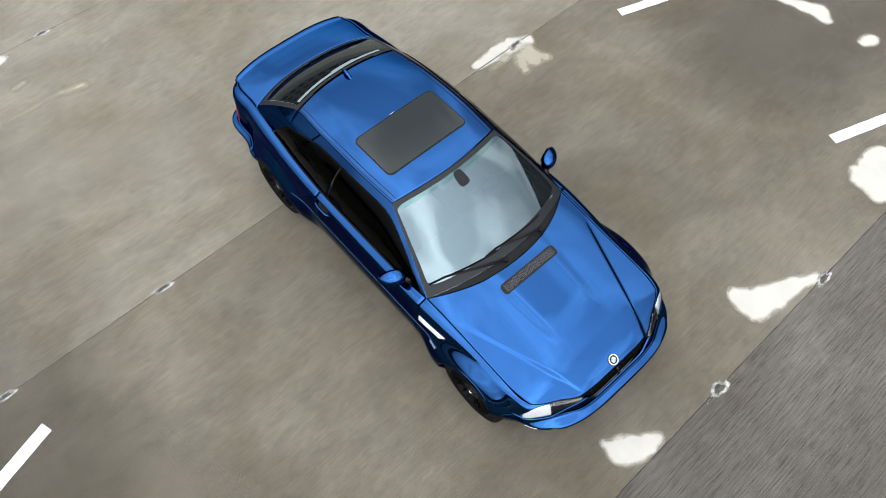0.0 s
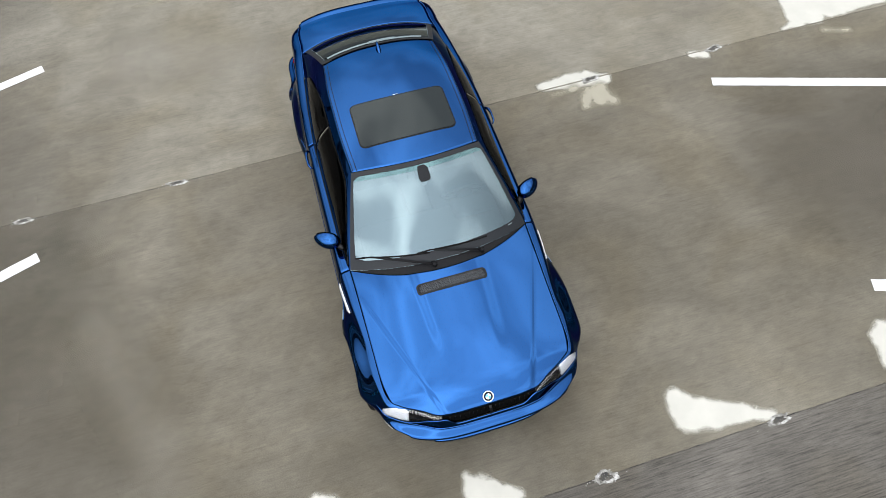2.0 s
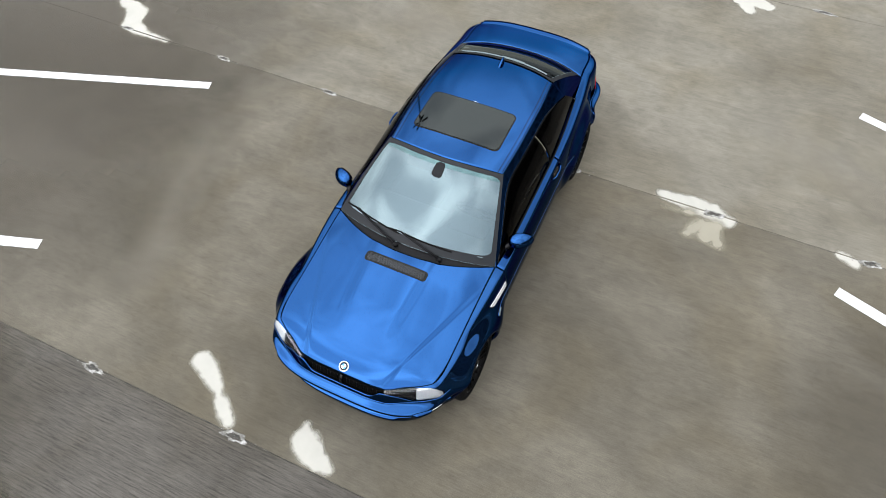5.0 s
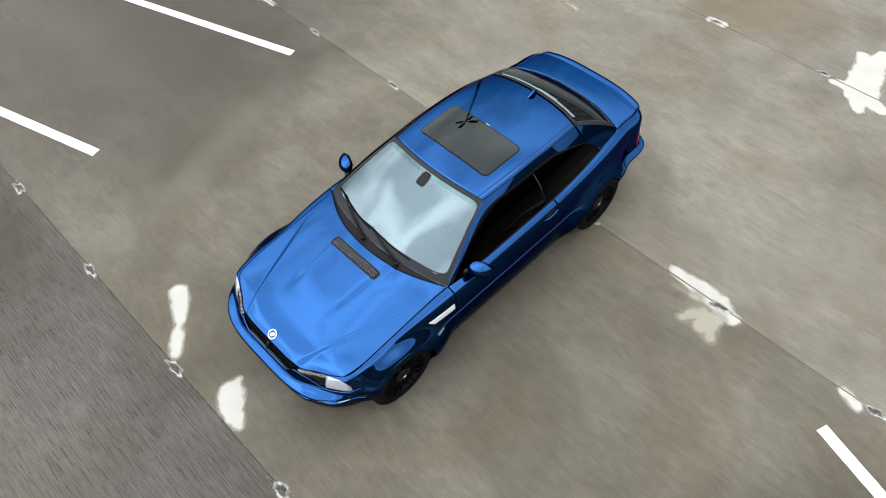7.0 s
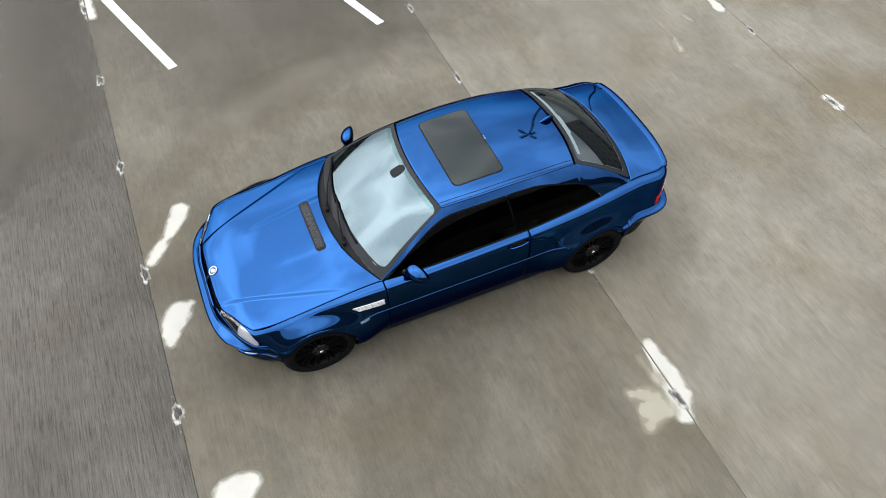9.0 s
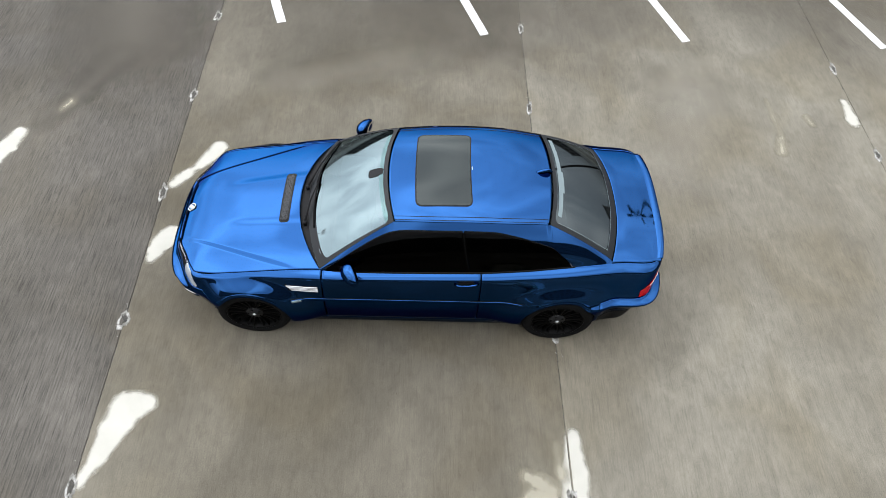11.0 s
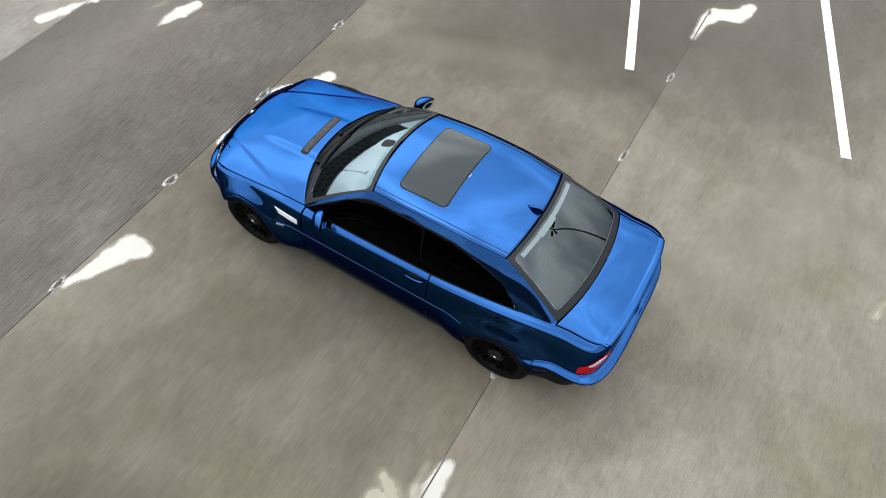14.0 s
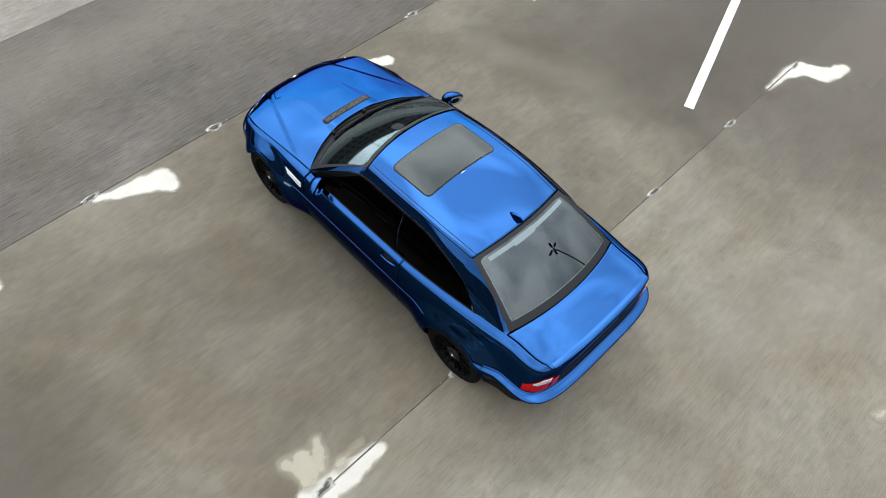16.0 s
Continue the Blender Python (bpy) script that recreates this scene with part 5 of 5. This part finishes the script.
# wheels
def wheel(x, y, side, name="wheel"):
    """A black ten-spoke wheel; x to the outside."""
    root = new(name)
    root.parent = car
    tyre = lathe_bm([(0.215, -0.10), (0.235, -0.113), (0.28, -0.118), (0.308, -0.108), (0.322, -0.085), (0.325, -0.04), (0.325, 0.04), (0.322, 0.085), (0.308, 0.108), (0.28, 0.118), (0.245, 0.113), (0.232, 0.100)], 72)
    part("tyre", tyre, M_RUBBER, root, "black road tyre")
    bm = bmesh.new()
    for k in range(60):
        a = math.tau * k / 60
        for x0, x1 in ((-0.088, -0.05), (0.05, 0.088)):
            q = [bm.verts.new((xx, 0.3262 * math.cos(a + da), 0.3262 * math.sin(a + da))) for xx, da in ((x0, 0.0), (x1, 0.015), (x1, 0.065), (x0, 0.05))]
            bm.faces.new(q)
    tagged(part("tread", bm, M_TREAD, root, smooth=False), kind="stuff")
    rim = part("rim", lathe_bm([(0.235, 0.102), (0.240, 0.112), (0.236, 0.114), (0.228, 0.104), (0.215, 0.06), (0.205, -0.09), (0.228, -0.105)], 72), M_RIM, root, "black alloy rim")
    part("brake_disc", lathe_bm([(0.06, 0.0), (0.16, 0.0), (0.16, -0.02), (0.06, -0.02)], 40), M_DISC, root, "dull brake disc")
    bm = bmesh.new()
    for k in range(10):
        for twin in (-1, 1):
            a = math.tau * k / 10
            prof = ((0.040, 0.012, 0.092), (0.10, 0.017, 0.085), (0.17, 0.030, 0.090), (0.228, 0.047, 0.103))
            rows = []
            for r, off, xx in prof:
                c, s = math.cos(a), math.sin(a)
                ring = []
                for dt, dx in ((-0.006, -0.03), (-0.0055, 0.0), (0.0055, 0.0), (0.006, -0.03)):
                    t = twin * off * 0.62 + dt
                    ring.append(bm.verts.new((xx + dx, r * c - t * s, r * s + t * c)))
                rows.append(ring)
            for p, q in zip(rows, rows[1:]):
                for j in range(3):
                    bm.faces.new([p[j], q[j], q[j + 1], p[j + 1]])
    bmesh.ops.recalc_face_normals(bm, faces=bm.faces)
    part("spokes", bm, M_RIM, rim, "ten black double spokes", smooth=False)
    hub = part("hub_cap", lathe_bm([(0.0, 0.105), (0.03, 0.104), (0.036, 0.098), (0.072, 0.092), (0.078, 0.08)], 32), M_HUB, rim, "grey hub with centre cap")
    for k in range(5):
        a = math.tau * (k + 0.5) / 5
        bm = lathe_bm([(0.0, 0.102), (0.009, 0.101), (0.010, 0.088)], 10)
        bmesh.ops.translate(bm, vec=(0, 0.056 * math.cos(a), 0.056 * math.sin(a)), verts=bm.verts)
        part("wheel_bolt", bm, M_RIM, hub)
    bm = lathe_bm([(0.0, 0.1075), (0.014, 0.107), (0.016, 0.104)], 16)
    part("cap_mark", bm, M_SILVER, hub, "small bright centre mark")
    root.matrix_basis = Matrix.Translation((side * x, y, HUB_Z)) @ Matrix.Rotation(0 if side > 0 else math.pi, 4, "Z")
    return root


for side in (1, -1):
    for y, x in zip(AXLES, (0.768, 0.772)):
        wheel(x, y, side)
        liner = lathe_bm([(0.335, 0.0), (ARCH_R + 0.006, 0.0), (ARCH_R + 0.006, 0.26), (ARCH_R, 0.262)], 48)
        kill = [v for v in liner.verts if v.co.z < 0.02]
        bmesh.ops.delete(liner, geom=kill, context="VERTS")
        bmesh.ops.translate(liner, vec=(0.585 if side > 0 else -0.585 - 0.262, y, HUB_Z), verts=liner.verts)
        part("wheel_liner", liner, M_PLASTIC, car, "black wheel arch liner")
        well = bmesh.new()
        bmesh.ops.create_circle(well, cap_ends=True, radius=0.37, segments=40)
        bmesh.ops.rotate(well, cent=(0, 0, 0), matrix=Matrix.Rotation(radians(90), 3, "Y"), verts=well.verts)
        bmesh.ops.translate(well, vec=(side * 0.585, y, HUB_Z + 0.03), verts=well.verts)
        part("wheel_well", well, M_PLASTIC, car, smooth=False)

# cabin
part("cabin_floor", box_bm(-0.70, 1.25, 0.36, 0.70, 3.95, 0.44, 0.02, 1), M_CABIN, car, "dark cabin floor")
for side in (1, -1):
    part("door_card", box_bm(side * 0.70 - 0.02, 1.40, 0.42, side * 0.70 + 0.02, 3.85, 0.86, 0.015, 1), M_CABIN, car, "dark door lining")
dash = part("dashboard", box_bm(-0.60, 1.48, 0.60, 0.60, 1.82, 0.88, 0.05, 3), M_DASH, car, "dark grey dashboard")
part("binnacle", box_bm(0.20, 1.62, 0.88, 0.56, 1.80, 0.965, 0.035, 3), M_DASH, dash)
part("parcel_shelf", box_bm(-0.60, 3.45, 0.90, 0.60, 3.95, 0.945, 0.02, 1), M_PLASTIC, car, "black parcel shelf")
Tg, Ag = np.meshgrid(np.linspace(0.01, 0.99, 30), np.linspace(-0.98, 0.98, 30), indexing="ij")
part("headlining", grid_bm(roof_at(Ag, Tg) - (0, 0, 0.035)), M_DASH, car, "grey headlining")
wheel_ring = [(0.36 + 0.185 * math.cos(g), 1.915 - 0.075 * math.sin(g), 0.86 + 0.165 * math.sin(g)) for g in np.linspace(0, math.tau, 41)]
steering = part("steering_wheel", tube_bm(wheel_ring, 0.014, 10, False), M_CABIN, car, "dark steering wheel")
part("boss", tube_bm([(0.36, 1.90, 0.86), (0.36, 1.80, 0.82)], [0.07, 0.05], 16), M_CABIN, steering)
for g in (0.1, math.pi - 0.1, -math.pi / 2):
    part("wheel_spoke", tube_bm([(0.36, 1.905, 0.86), (0.36 + 0.18 * math.cos(g), 1.915 - 0.073 * math.sin(g), 0.86 + 0.16 * math.sin(g))], 0.012, 6), M_CABIN, steering)
for x in (0.36, -0.36):
    for row, y in (("front", 2.42), ("rear", 3.28)):
        seat = part("seat", box_bm(x - 0.25, y - 0.50, 0.42, x + 0.25, y + 0.04, 0.60, 0.06, 3), M_LEATHER, car, "dark leather seat")
        bm = box_bm(x - 0.25, y - 0.06, 0.50, x + 0.25, y + 0.07, 1.03, 0.055, 3)
        bmesh.ops.rotate(bm, cent=(x, y, 0.5), matrix=Matrix.Rotation(radians(-18), 3, "X"), verts=bm.verts)
        part("backrest", bm, M_LEATHER, seat)
        bm = box_bm(x - 0.14, y + 0.13, 1.06, x + 0.14, y + 0.22, 1.19, 0.04, 3)
        part("headrest", bm, M_LEATHER, seat)
c = screen_at(np.array(0.0), np.array(0.86))
bm = bmesh.new()
bmesh.ops.create_uvsphere(bm, u_segments=24, v_segments=14, radius=1)
bmesh.ops.scale(bm, vec=(0.055, 0.085, 0.025), verts=bm.verts)
bmesh.ops.rotate(bm, cent=(0, 0, 0), matrix=Matrix.Rotation(radians(30), 3, "X"), verts=bm.verts)
bmesh.ops.translate(bm, vec=(0, c[1], c[2] - 0.035), verts=bm.verts)
inner = part("interior_mirror", bm, M_PLASTIC, car, "black interior mirror on its oval foot")
part("mirror_body", box_bm(-0.115, c[1] + 0.04, c[2] - 0.105, 0.115, c[1] + 0.075, c[2] - 0.035, 0.02, 3), M_PLASTIC, inner)

CAR_POSE = pose(1.726, 0.496, 0, 0, 0, -0.43) @ Matrix.Diagonal((1.006, 1.006, 1.006, 1))
car.matrix_world = CAR_POSE


# ---- surroundings, seen in the reflections, and one block added unseen ----
def parking_lamp(x, y, height, turn):
    """A tall pole with four arms and flat lamp heads."""
    lamp = tagged(new("parking_lamp"), "tall dark parking lamp post with four heads", "street lamp", "parking lamps")
    part("foot", lathe_bm([(0.0, 0.0), (0.26, 0.0), (0.26, 0.7), (0.0, 0.7)], 20), M_POLE, lamp).matrix_basis = Matrix.Rotation(radians(-90), 4, "Y")
    part("pole", tube_bm([(0, 0, 0.7), (0, 0, height * 0.5), (0, 0, height)], [0.11, 0.09, 0.07], 12), M_POLE, lamp)
    for k in range(4):
        a = radians(turn + 90 * k)
        c, s = math.cos(a), math.sin(a)
        arm = part("arm", tube_bm([(0, 0, height - 0.1), (0.26 * c, 0.26 * s, height - 0.05)], 0.04, 8), M_POLE, lamp)
        bm = box_bm(0.25, -0.13, -0.06, 0.85, 0.13, 0.05, 0.025, 2)
        bmesh.ops.rotate(bm, cent=(0, 0, 0), matrix=Matrix.Rotation(a, 3, "Z"), verts=bm.verts)
        bmesh.ops.translate(bm, vec=(0, 0, height), verts=bm.verts)
        part("lamp_head", bm, M_POLE, arm)
    lamp.matrix_world = pose(x, y, 0)
    return lamp


parking_lamp(-6.2, 11.0, 11.0, 20)
parking_lamp(-4.6, -21.0, 10.5, 35)


def office_building(x, y, length, depth, storeys, turn, name_label):
    """A plain rendered building with rows of windows; its front faces -y before the turn."""
    house = tagged(new("office_building"), name_label, "building", "buildings round the lot")
    high = 3.3 * storeys + 0.8
    part("wall", box_bm(-length / 2, 0, 0, length / 2, depth, high), M_FACADE, house, smooth=False)
    part("roof", box_bm(-length / 2 - 0.3, -0.3, high, length / 2 + 0.3, depth + 0.3, high + 0.35), M_POLE, house, smooth=False)
    pane_bm = box_bm(-0.9, -0.03, 0, 0.9, 0.02, 1.7)
    first = part("window", pane_bm, M_PANE, house, smooth=False)
    n = int(length / 3.2)
    for k in range(storeys):
        for i in range(n):
            ob = first if k == i == 0 else first.copy()
            if ob is not first:
                scene.collection.objects.link(ob)
            ob.location = (-length / 2 + length * (i + 0.5) / n, 0, 1.0 + 3.3 * k)
    house.matrix_world = pose(x, y, -0.05, 0, 0, turn)
    return house


office_building(-58, 6, 84, 14, 2, -90 + 180, "grey rendered office block with rows of dark windows")
office_building(-8, -56, 90, 14, 3, 180, "long grey office block with dark windows")
office_building(10, 58, 90, 14, 4, 0, "low grey building behind the parking lot")
# unseen tall block, added so the car's left side reflects less sky
office_building(44, 2, 90, 14, 6, 90 + 180, "unseen grey block added to darken reflections in the car's side")
